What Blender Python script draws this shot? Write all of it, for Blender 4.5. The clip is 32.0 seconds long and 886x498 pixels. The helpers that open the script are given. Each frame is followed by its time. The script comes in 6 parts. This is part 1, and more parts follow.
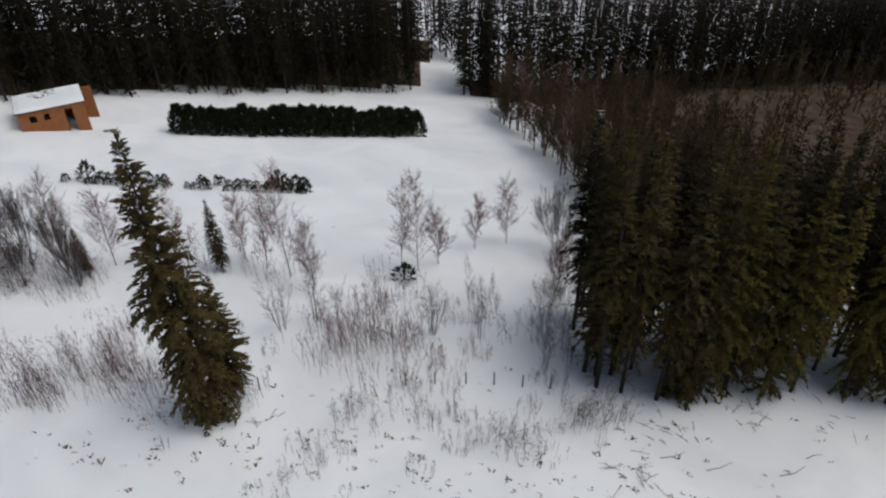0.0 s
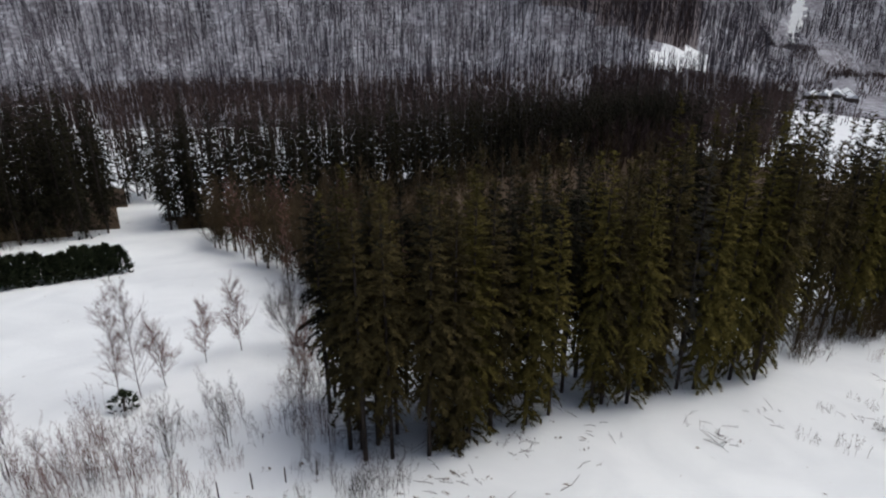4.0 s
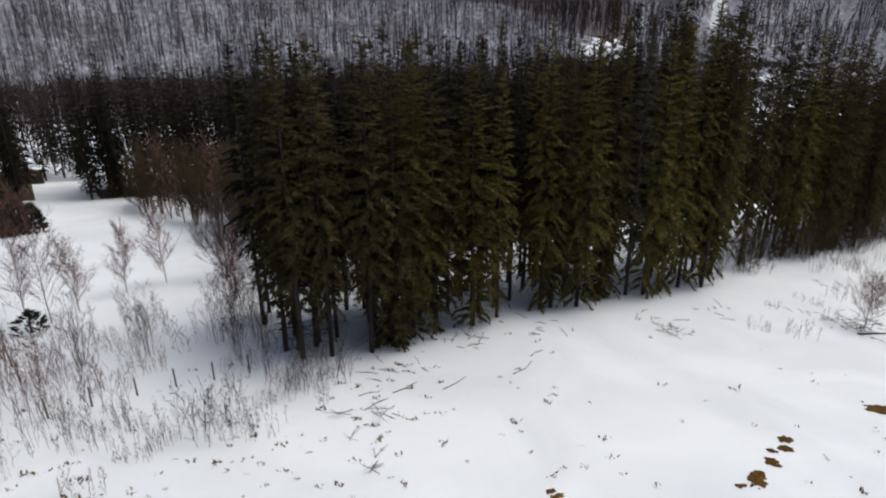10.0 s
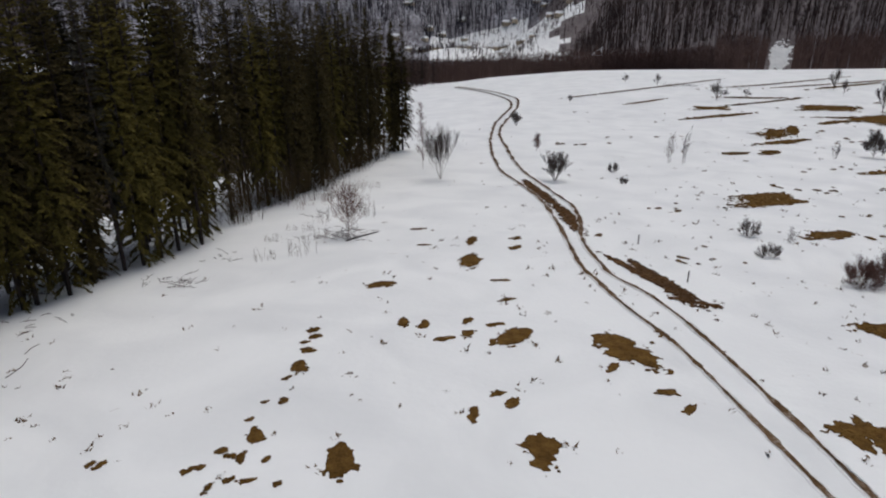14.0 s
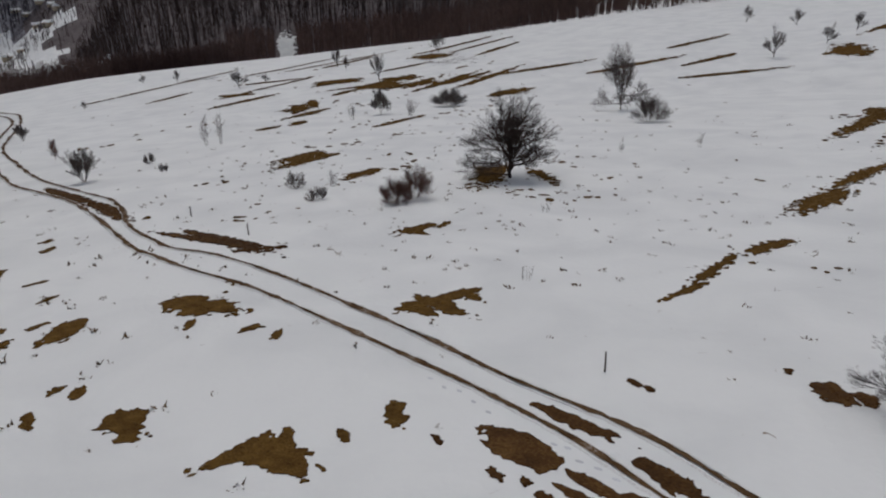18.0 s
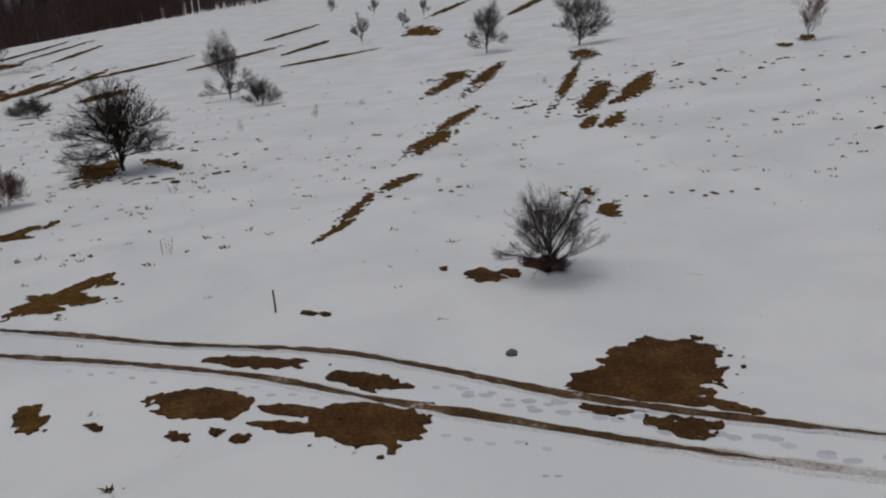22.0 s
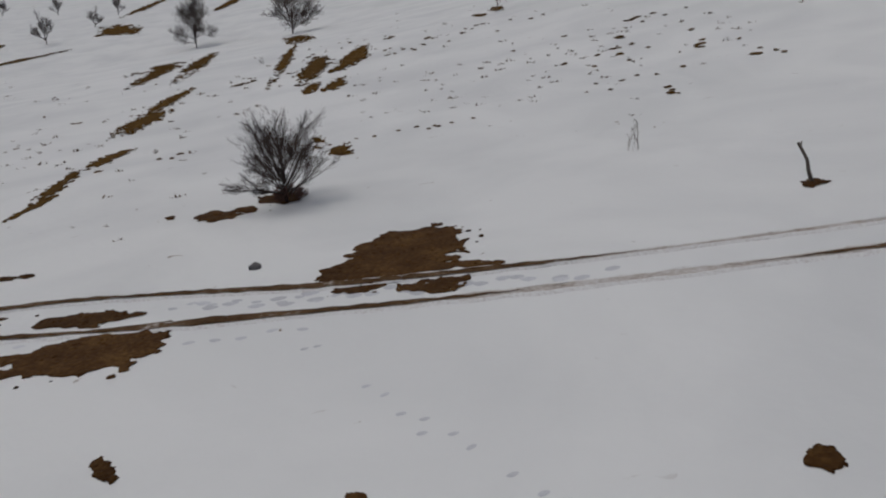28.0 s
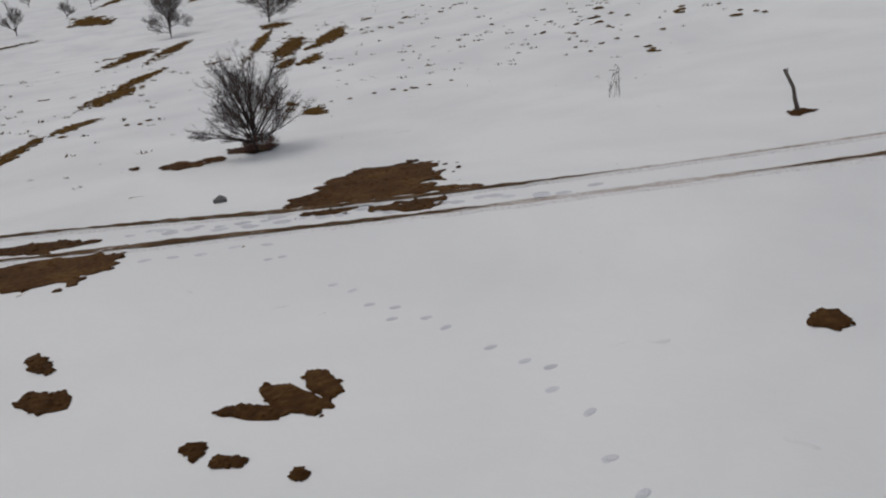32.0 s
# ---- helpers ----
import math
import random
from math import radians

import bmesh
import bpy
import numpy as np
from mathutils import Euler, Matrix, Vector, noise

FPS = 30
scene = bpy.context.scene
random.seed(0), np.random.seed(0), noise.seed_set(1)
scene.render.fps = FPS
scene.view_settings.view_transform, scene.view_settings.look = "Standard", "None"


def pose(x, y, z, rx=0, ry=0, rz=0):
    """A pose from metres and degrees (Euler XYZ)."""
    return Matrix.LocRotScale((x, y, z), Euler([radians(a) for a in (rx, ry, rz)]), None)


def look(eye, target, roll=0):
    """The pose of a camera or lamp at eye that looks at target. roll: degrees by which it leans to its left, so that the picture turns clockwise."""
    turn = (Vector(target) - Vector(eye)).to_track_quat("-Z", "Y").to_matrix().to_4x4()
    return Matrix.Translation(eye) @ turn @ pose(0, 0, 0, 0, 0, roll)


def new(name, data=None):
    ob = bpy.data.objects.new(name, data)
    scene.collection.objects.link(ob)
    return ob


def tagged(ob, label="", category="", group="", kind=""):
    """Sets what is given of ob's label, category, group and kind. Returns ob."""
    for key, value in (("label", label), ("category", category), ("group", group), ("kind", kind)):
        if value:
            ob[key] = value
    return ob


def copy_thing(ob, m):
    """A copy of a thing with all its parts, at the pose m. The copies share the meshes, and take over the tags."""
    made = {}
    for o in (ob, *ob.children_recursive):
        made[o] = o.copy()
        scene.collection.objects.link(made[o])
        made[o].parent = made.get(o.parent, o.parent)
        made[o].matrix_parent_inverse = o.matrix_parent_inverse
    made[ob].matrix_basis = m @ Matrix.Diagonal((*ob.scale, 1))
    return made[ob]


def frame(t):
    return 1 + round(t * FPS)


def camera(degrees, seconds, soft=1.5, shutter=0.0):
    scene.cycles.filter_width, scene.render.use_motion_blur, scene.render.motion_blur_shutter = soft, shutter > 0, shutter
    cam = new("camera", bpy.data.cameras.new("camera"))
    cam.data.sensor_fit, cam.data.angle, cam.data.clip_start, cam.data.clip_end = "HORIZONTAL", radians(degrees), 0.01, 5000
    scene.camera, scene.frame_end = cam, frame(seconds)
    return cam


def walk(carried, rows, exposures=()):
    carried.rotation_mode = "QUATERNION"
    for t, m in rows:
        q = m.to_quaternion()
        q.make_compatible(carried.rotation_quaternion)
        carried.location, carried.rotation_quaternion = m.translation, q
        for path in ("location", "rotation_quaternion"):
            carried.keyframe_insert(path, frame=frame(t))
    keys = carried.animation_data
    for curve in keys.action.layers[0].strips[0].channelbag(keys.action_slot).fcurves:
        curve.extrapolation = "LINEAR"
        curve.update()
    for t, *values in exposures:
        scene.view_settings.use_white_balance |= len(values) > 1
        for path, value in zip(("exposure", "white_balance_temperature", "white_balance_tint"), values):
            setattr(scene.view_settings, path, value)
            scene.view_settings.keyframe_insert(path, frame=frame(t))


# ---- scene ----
import collections

cam = camera(65.163, 32.0, 2.1)
# seconds, place, bearing to the right of +y, pitch, roll
FLIGHT = (
    (0.0, 0.000, 0.000, 41.800, 0.000, -36.507, -0.911),
    (0.5, 0.131, -0.021, 40.952, 3.869, -36.454, -0.824),
    (1.0, 0.158, -0.094, 40.129, 8.375, -36.359, -0.567),
    (1.5, 0.221, -0.112, 39.302, 13.645, -36.295, -0.259),
    (2.0, 0.269, -0.200, 38.458, 18.508, -36.134, 0.024),
    (2.5, 0.263, -0.348, 37.629, 21.554, -36.024, 0.201),
    (3.0, 0.378, -0.195, 37.035, 23.239, -30.758, 0.166),
    (3.5, 0.401, -0.423, 36.195, 24.043, -24.863, -0.018),
    (4.0, 0.417, -0.551, 35.267, 24.921, -24.708, -0.014),
    (4.5, 0.395, -0.652, 34.371, 25.641, -24.615, 0.000),
    (6.5, 0.369, -0.953, 30.989, 27.468, -24.366, -0.161),
    (7.0, 0.302, -1.035, 30.248, 27.752, -24.331, -0.161),
    (7.5, 0.254, -1.109, 29.465, 28.017, -24.263, -0.232),
    (8.0, 0.200, -1.207, 28.690, 28.218, -24.210, -0.247),
    (8.5, 0.231, -1.362, 27.977, 28.312, -24.158, -0.316),
    (9.0, 0.231, -1.398, 27.310, 28.426, -24.145, -0.315),
    (9.5, 0.220, -1.372, 26.615, 28.880, -24.121, -0.299),
    (10.0, 0.254, -1.366, 25.963, 30.116, -24.102, -0.300),
    (10.5, 0.382, -1.440, 25.335, 32.716, -24.031, -0.344),
    (11.0, 0.403, -1.604, 24.733, 38.101, -23.947, -0.258),
    (11.5, 0.363, -1.622, 24.065, 44.526, -23.927, -0.007),
    (12.0, 0.293, -1.680, 23.325, 49.851, -23.797, 0.167),
    (12.5, 0.302, -1.795, 22.762, 55.724, -23.734, 0.213),
    (13.0, 0.430, -1.805, 22.092, 62.039, -23.606, 0.148),
    (13.5, 0.384, -1.878, 21.501, 67.762, -23.509, 0.125),
    (14.0, 0.422, -1.989, 20.841, 72.926, -23.423, -0.015),
    (14.5, 0.405, -2.067, 20.348, 78.201, -23.445, -0.145),
    (15.0, 0.496, -2.091, 19.702, 84.037, -23.385, -0.285),
    (15.5, 0.644, -2.182, 19.095, 89.264, -23.414, -0.479),
    (17.5, 0.922, -2.661, 17.241, 105.097, -23.344, -0.679),
    (18.0, 0.818, -2.843, 16.914, 110.280, -23.389, -0.648),
    (18.5, 0.941, -2.873, 16.462, 115.564, -23.371, -0.484),
    (19.0, 1.115, -3.021, 15.977, 120.644, -23.340, -0.510),
    (19.5, 1.339, -3.108, 15.490, 126.698, -23.297, -0.460),
    (20.0, 1.541, -3.110, 15.032, 132.186, -23.279, -0.386),
    (20.5, 1.751, -3.102, 14.531, 136.554, -23.291, -0.358),
    (21.0, 1.790, -3.019, 14.053, 138.602, -23.415, -0.404),
    (21.5, 1.728, -2.983, 13.706, 139.979, -23.421, -0.430),
    (22.0, 1.656, -2.929, 13.465, 141.816, -23.431, -0.419),
    (22.5, 1.607, -2.917, 13.160, 143.754, -23.436, -0.412),
    (23.0, 1.585, -2.874, 12.854, 145.736, -23.442, -0.368),
    (23.5, 1.586, -2.868, 12.570, 147.637, -23.455, -0.362),
    (24.0, 1.523, -2.823, 12.279, 149.587, -23.434, -0.375),
    (24.5, 1.439, -2.787, 11.938, 153.496, -23.393, -0.324),
    (25.0, 1.379, -2.857, 11.662, 158.088, -23.368, -0.269),
    (25.5, 1.359, -2.918, 11.401, 160.497, -23.331, -0.164),
    (26.0, 1.372, -2.950, 11.132, 161.816, -23.306, -0.204),
    (26.5, 1.372, -2.872, 10.892, 162.651, -23.320, -0.174),
    (28.5, 1.197, -2.646, 9.915, 164.658, -23.316, -0.103),
    (29.0, 1.247, -2.687, 9.590, 164.913, -23.349, -0.076),
    (29.5, 1.290, -2.742, 9.320, 165.088, -23.388, -0.085),
    (30.0, 1.260, -2.800, 9.095, 165.265, -23.383, -0.044),
    (30.5, 1.187, -2.815, 8.892, 165.466, -23.394, -0.007),
    (31.0, 1.090, -2.752, 8.632, 165.639, -23.398, 0.000),
    (31.5, 1.053, -2.708, 8.360, 165.807, -23.433, 0.034),
    (32.0, 1.111, -2.790, 8.066, 165.995, -23.477, 0.001),
)


def aim(x, y, z, bearing, pitch, roll):
    b, p = radians(bearing), radians(pitch)
    return look((x, y, z), (x + 50 * math.sin(b) * math.cos(p), y + 50 * math.cos(b) * math.cos(p), z + 50 * math.sin(p)), roll)


walk(cam, [(t, aim(*q)) for t, *q in FLIGHT], ((0, -0.55, 5950, 6), (3, -0.35, 5950, 6), (6.5, -0.14, 5950, 6), (9, -0.14, 5950, 6), (13, -0.45, 6040, 7), (15.5, -0.83, 6070, 7), (18, -1.08, 6090, 7), (21, -1.22, 6110, 7), (24, -1.38, 6110, 7), (26.5, -1.4, 6110, 7), (29, -1.13, 6160, 7), (32, -1, 6180, 7)))

# ---------- light ----------
world = bpy.data.worlds.new("overcast_sky")
scene.world = world
world.use_nodes = True
wn = world.node_tree
sky = wn.nodes.new("ShaderNodeTexSky")
sky.sky_type = "NISHITA"
sky.sun_disc = False
SUN_EL, SUN_AZ = 64.0, 95.0
sky.sun_elevation = radians(SUN_EL)
sky.sun_rotation = radians(SUN_AZ)
sky.air_density, sky.dust_density, sky.ozone_density = 0.6, 7.0, 1.0
wn.nodes["Background"].inputs["Strength"].default_value = 0.15
wn.links.new(sky.outputs["Color"], wn.nodes["Background"].inputs["Color"])
sun_data = bpy.data.lights.new("sun", "SUN")
sun_data.energy, sun_data.angle, sun_data.color = 0.35, radians(45), (1.0, 0.97, 0.93)
sun = new("sun", sun_data)
_e, _a = radians(SUN_EL), radians(SUN_AZ)
sun.matrix_world = look((math.sin(_a) * math.cos(_e) * 300, math.cos(_a) * math.cos(_e) * 300, math.sin(_e) * 300), (0, 0, 0))


# ---------- materials ----------
def material(name, stops, scale=3.0, rough=0.8, bump=0.3, fine=40.0, spread=0.25, coarse=0.25, distort=0.4):
    """Two scales of noise drive the colour; the finer one also the relief. spread: how far one object differs from another."""
    m = bpy.data.materials.new(name)
    m.use_nodes = True
    nt = m.node_tree
    n, link = nt.nodes, nt.links.new
    b = n["Principled BSDF"]
    b.inputs["Roughness"].default_value = rough
    b.inputs["Specular IOR Level"].default_value = 0.08
    co = n.new("ShaderNodeTexCoord")
    big = n.new("ShaderNodeTexNoise")
    big.inputs["Scale"].default_value = scale
    big.inputs["Detail"].default_value = 5.0
    big.inputs["Distortion"].default_value = distort
    sm = n.new("ShaderNodeTexNoise")
    sm.inputs["Scale"].default_value = fine
    sm.inputs["Detail"].default_value = 3.0
    link(co.outputs["Object"], big.inputs["Vector"])
    link(co.outputs["Object"], sm.inputs["Vector"])
    mix = n.new("ShaderNodeMix")
    mix.data_type = "FLOAT"
    mix.inputs[0].default_value = 1 - coarse
    link(big.outputs["Fac"], mix.inputs[2])
    link(sm.outputs["Fac"], mix.inputs[3])
    if coarse > 0.5:
        mix.inputs[0].default_value = 1 - coarse
    ramp = n.new("ShaderNodeValToRGB")
    el = ramp.color_ramp.elements
    lo, hi = 0.3, 0.7
    for i, c in enumerate(stops):
        p = lo + (hi - lo) * i / max(1, len(stops) - 1)
        e = el[i] if i < 2 else el.new(p)
        e.position = p
        e.color = (*c, 1)
    link(mix.outputs[0], ramp.inputs["Fac"])
    info = n.new("ShaderNodeObjectInfo")
    hsv = n.new("ShaderNodeHueSaturation")
    mr = n.new("ShaderNodeMapRange")
    mr.inputs["To Min"].default_value = 1 - spread
    mr.inputs["To Max"].default_value = 1 + spread
    link(info.outputs["Random"], mr.inputs["Value"])
    link(mr.outputs["Result"], hsv.inputs["Value"])
    link(ramp.outputs["Color"], hsv.inputs["Color"])
    link(hsv.outputs["Color"], b.inputs["Base Color"])
    bm_ = n.new("ShaderNodeBump")
    bm_.inputs["Strength"].default_value = bump
    bm_.inputs["Distance"].default_value = 0.05
    link(mix.outputs[0], bm_.inputs["Height"])
    link(bm_.outputs["Normal"], b.inputs["Normal"])
    return m


def snow_material(name):
    """Old spring snow: soft drifts, a grainy crust and a little scattered dead grass that shows through."""
    m = bpy.data.materials.new(name)
    m.use_nodes = True
    nt = m.node_tree
    n, link = nt.nodes, nt.links.new
    b = n["Principled BSDF"]
    b.inputs["Roughness"].default_value = 0.7
    b.inputs["Specular IOR Level"].default_value = 0.12
    co = n.new("ShaderNodeTexCoord")

    def tex(scale, detail, dist=0.0):
        t = n.new("ShaderNodeTexNoise")
        t.inputs["Scale"].default_value = scale
        t.inputs["Detail"].default_value = detail
        t.inputs["Distortion"].default_value = dist
        link(co.outputs["Object"], t.inputs["Vector"])
        return t

    drift, crust, grit, blot = tex(0.12, 6, 0.6), tex(2.2, 6, 0.3), tex(1.1, 9, 1.2), tex(0.025, 4, 0.5)
    white = n.new("ShaderNodeValToRGB")
    white.color_ramp.elements[0].position, white.color_ramp.elements[0].color = 0.3, (0.72, 0.742, 0.735, 1)
    white.color_ramp.elements[1].position, white.color_ramp.elements[1].color = 0.62, (0.82, 0.84, 0.825, 1)
    link(drift.outputs["Fac"], white.inputs["Fac"])
    speck = n.new("ShaderNodeValToRGB")
    speck.color_ramp.elements[0].position, speck.color_ramp.elements[0].color = 0.705, (0, 0, 0, 1)
    speck.color_ramp.elements[1].position, speck.color_ramp.elements[1].color = 0.75, (1, 1, 1, 1)
    link(grit.outputs["Fac"], speck.inputs["Fac"])
    area = n.new("ShaderNodeValToRGB")
    area.color_ramp.elements[0].position, area.color_ramp.elements[0].color = 0.45, (0, 0, 0, 1)
    area.color_ramp.elements[1].position, area.color_ramp.elements[1].color = 0.6, (1, 1, 1, 1)
    link(blot.outputs["Fac"], area.inputs["Fac"])
    mul = n.new("ShaderNodeMath")
    mul.operation = "MULTIPLY"
    link(speck.outputs["Color"], mul.inputs[0])
    link(area.outputs["Color"], mul.inputs[1])
    mix = n.new("ShaderNodeMix")
    mix.data_type = "RGBA"
    link(mul.outputs[0], mix.inputs[0])
    link(white.outputs["Color"], mix.inputs[6])
    mix.inputs[7].default_value = (0.22, 0.17, 0.11, 1)
    link(mix.outputs[2], b.inputs["Base Color"])
    add = n.new("ShaderNodeMath")
    add.operation = "MULTIPLY_ADD"
    add.inputs[1].default_value = 2.6
    link(drift.outputs["Fac"], add.inputs[0])
    link(crust.outputs["Fac"], add.inputs[2])
    bump = n.new("ShaderNodeBump")
    bump.inputs["Strength"].default_value = 0.22
    bump.inputs["Distance"].default_value = 0.12
    link(add.outputs[0], bump.inputs["Height"])
    link(bump.outputs["Normal"], b.inputs["Normal"])
    return m


SNOW = snow_material("old_snow")
# leaf brown, darkened further for the gloom between close-set trees
SHADED_LEAVES = material("shaded_leaf_litter", [(0.03, 0.02, 0.012), (0.06, 0.042, 0.026), (0.085, 0.062, 0.042), (0.16, 0.14, 0.12)], 0.3, 0.95, 0.5, 2.5, 0.0, 0.5)
# snow and litter under the hillside trees, their shade put into the greys
SHADED_LITTER = material("wooded_slope_floor", [(0.075, 0.07, 0.076), (0.17, 0.165, 0.178), (0.31, 0.31, 0.33), (0.52, 0.53, 0.56)], 0.03, 0.9, 0.3, 0.22, 0.0, 0.45)
# floor darkened to stand in for dense wood on the spur and eastern slope
RIDGE_FLOOR = material("ridge_dark_floor", [(0.07, 0.06, 0.06), (0.12, 0.105, 0.105), (0.16, 0.14, 0.138), (0.22, 0.2, 0.2)], 0.03, 0.9, 0.3, 0.22, 0.0, 0.45)
RIDGE = material("churned_snow", [(0.55, 0.53, 0.5), (0.74, 0.75, 0.74), (0.79, 0.81, 0.79)], 3.0, 0.6, 0.6, 14.0, 0.03)
MUD = material("wet_mud", [(0.03, 0.013, 0.004), (0.07, 0.034, 0.0095), (0.145, 0.08, 0.024)], 0.7, 0.75, 0.9, 9.0, 0.12, 0.5)
TURF = material("dead_turf", [(0.045, 0.023, 0.0055), (0.105, 0.058, 0.014), (0.185, 0.11, 0.029)], 1.5, 0.95, 1.0, 12.0, 0.15, 0.5)
NEEDLE = material("spruce_needles", [(0.0235, 0.0186, 0.0076), (0.0502, 0.0394, 0.0144), (0.0983, 0.0715, 0.0243)], 0.7, 0.85, 0.2, 9.0, 0.3, 0.5)
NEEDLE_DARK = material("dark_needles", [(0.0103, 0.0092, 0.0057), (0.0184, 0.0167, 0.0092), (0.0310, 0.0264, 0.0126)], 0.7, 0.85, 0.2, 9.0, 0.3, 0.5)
NEEDLE_YELLOW = material("yellowish_needles", [(0.0366, 0.0310, 0.0092), (0.0841, 0.0690, 0.0162), (0.1499, 0.1173, 0.0290)], 0.7, 0.85, 0.2, 9.0, 0.3, 0.5)
NEEDLE_GREY = material("thin_grey_needles", [(0.03, 0.027, 0.019), (0.056, 0.05, 0.034), (0.09, 0.08, 0.055)], 0.7, 0.85, 0.2, 9.0, 0.3, 0.5)
THUJA = material("hedge_needles", [(0.012, 0.016, 0.008), (0.027, 0.033, 0.016), (0.052, 0.06, 0.03)], 0.9, 0.85, 0.2, 8.0, 0.2, 0.5)
BARK = material("spruce_bark", [(0.018, 0.014, 0.012), (0.038, 0.03, 0.025), (0.07, 0.057, 0.048)], 4.0, 0.9, 0.8, 30.0, 0.25)
TWIG = material("bare_twigs", [(0.03, 0.022, 0.02), (0.055, 0.04, 0.034), (0.085, 0.064, 0.055)], 3.0, 0.85, 0.4, 25.0, 0.25)
TWIG_RED = material("reddish_twigs", [(0.085, 0.044, 0.036), (0.15, 0.082, 0.066), (0.22, 0.13, 0.108)], 3.0, 0.85, 0.4, 25.0, 0.25)
TWIG_BROWN = material("brown_twigs", [(0.036, 0.025, 0.012), (0.07, 0.05, 0.026), (0.11, 0.08, 0.044)], 3.0, 0.85, 0.4, 25.0, 0.25)
TWIG_GREY = material("grey_twigs", [(0.06, 0.048, 0.043), (0.1, 0.082, 0.074), (0.15, 0.125, 0.112)], 3.0, 0.85, 0.4, 25.0, 0.25)
BIRCH = material("birch_bark", [(0.08, 0.066, 0.056), (0.17, 0.145, 0.125), (0.28, 0.25, 0.22)], 5.0, 0.8, 0.4, 18.0, 0.2)
FARWOOD = material("far_wood", [(0.036, 0.032, 0.037), (0.065, 0.058, 0.066), (0.105, 0.096, 0.107)], 0.02, 0.9, 0.2, 0.3, 0.1, 0.6)
FARWOOD_BROWN = material("far_brown_wood", [(0.034, 0.023, 0.02), (0.06, 0.042, 0.037), (0.1, 0.072, 0.062)], 0.02, 0.9, 0.2, 0.3, 0.1, 0.6)
EDGEWOOD = material("edge_wood_twigs", [(0.06, 0.037, 0.031), (0.105, 0.068, 0.058), (0.17, 0.12, 0.103)], 0.02, 0.9, 0.2, 0.3, 0.1, 0.6)
WOOD = material("grey_post_wood", [(0.06, 0.05, 0.042), (0.13, 0.11, 0.09), (0.2, 0.17, 0.14)], 6.0, 0.9, 0.7, 40.0, 0.2)
BRICK = material("orange_brick", [(0.22, 0.085, 0.035), (0.34, 0.14, 0.055), (0.42, 0.2, 0.09)], 2.0, 0.9, 0.6, 14.0, 0.2)
DARK = material("dark_interior", [(0.012, 0.011, 0.01), (0.02, 0.018, 0.016)], 2.0, 0.95, 0.1, 10.0, 0.05)
PLASTER = material("house_plaster", [(0.38, 0.3, 0.2), (0.5, 0.42, 0.3), (0.58, 0.5, 0.38)], 0.5, 0.9, 0.2, 6.0, 0.3)
STONE = material("field_stone", [(0.08, 0.08, 0.08), (0.17, 0.165, 0.16), (0.28, 0.27, 0.26)], 5.0, 0.85, 0.8, 25.0, 0.2)


# ---------- lie of the land ----------
CO = (2.3599, -0.1808, -0.0943, 0.0007, 0.0519, 0.0456, 1.6203, 0.0652, 0.1181)
# by compass bearing in degrees: heights at 420, 600, 1100 and 1900 m
BEARING = (-180, -130, -90, -40, -8, 16, 35, 43, 50, 60, 70, 77, 84, 98, 110, 118, 126, 138, 150, 165, 180)
Z420 = (60, 90, 60, -20, -50, -62, -64, -62, -62, -62, -57, -49.5, -44.5, -39, -31.5, -24, -17, -11, -2, 20, 60)
Z600 = (120, 160, 110, -30, -83, -87, -76, -66, -78, -80, -82, -84, -80, -66, -52, -38, -22, 4, 30, 70, 120)
Z1100 = (200, 260, 220, 120, 130, 120, 140, 60, -125, -130, -122, -112, -40, 90, 130, 110, 100, 110, 120, 150, 200)
Z1900 = (300, 380, 360, 420, 440, 440, 420, 360, 240, 220, 240, 230, 260, 320, 330, 300, 260, 250, 260, 280, 300)


def near_height(x, y):
    d2 = x * x + y * y
    s0 = np.sqrt(d2 + 400)
    s, c, n_ = s0 - 20, x / s0, y / s0
    b = (1 + 0 * s, x, y, s, s * (c * c - n_ * n_), s * 2 * c * n_, 1 / (1 + d2 / 900), x * np.exp(-d2 / 3600), y * np.exp(-d2 / 3600))
    return sum(k * v for k, v in zip(CO, b))


def height(x, y):
    """Height of the snow at (x, y), for numbers or arrays."""
    x, y = np.asarray(x, float), np.asarray(y, float)
    r = np.hypot(x, y) + 1e-9
    az = np.degrees(np.arctan2(x, y))
    k = np.minimum(1, 200 / r)
    a = near_height(x * k, y * k)
    z4, z6, z11, z19 = (np.interp(az, BEARING, q) for q in (Z420, Z600, Z1100, Z1900))

    def blend(p, q, lo, hi):
        t = np.clip((r - lo) / (hi - lo), 0, 1)
        return p + (q - p) * t

    z = blend(a, z4, 200, 420)
    z = np.where(r > 420, blend(z4, z6, 420, 600), z)
    z = np.where(r > 600, blend(z6, z11, 600, 1100), z)
    z = np.where(r > 1100, blend(z11, z19, 1100, 1900), z)
    wob = np.clip((r - 500) / 600, 0, 1)
    z = z + wob * (14 * np.sin(az * 0.33 + r * 0.004) + 9 * np.sin(az * 0.81 - r * 0.009))
    return z


def ground_z(x, y):
    """The same for one point, and quicker near by."""
    d2 = x * x + y * y
    if d2 > 40000:
        return float(height(x, y))
    s0 = math.sqrt(d2 + 400)
    s, c, n_, e = s0 - 20, x / s0, y / s0, math.exp(-d2 / 3600)
    return (CO[0] + CO[1] * x + CO[2] * y + CO[3] * s + CO[4] * s * (c * c - n_ * n_) + CO[5] * s * 2 * c * n_ + CO[6] / (1 + d2 / 900) + CO[7] * x * e + CO[8] * y * e)


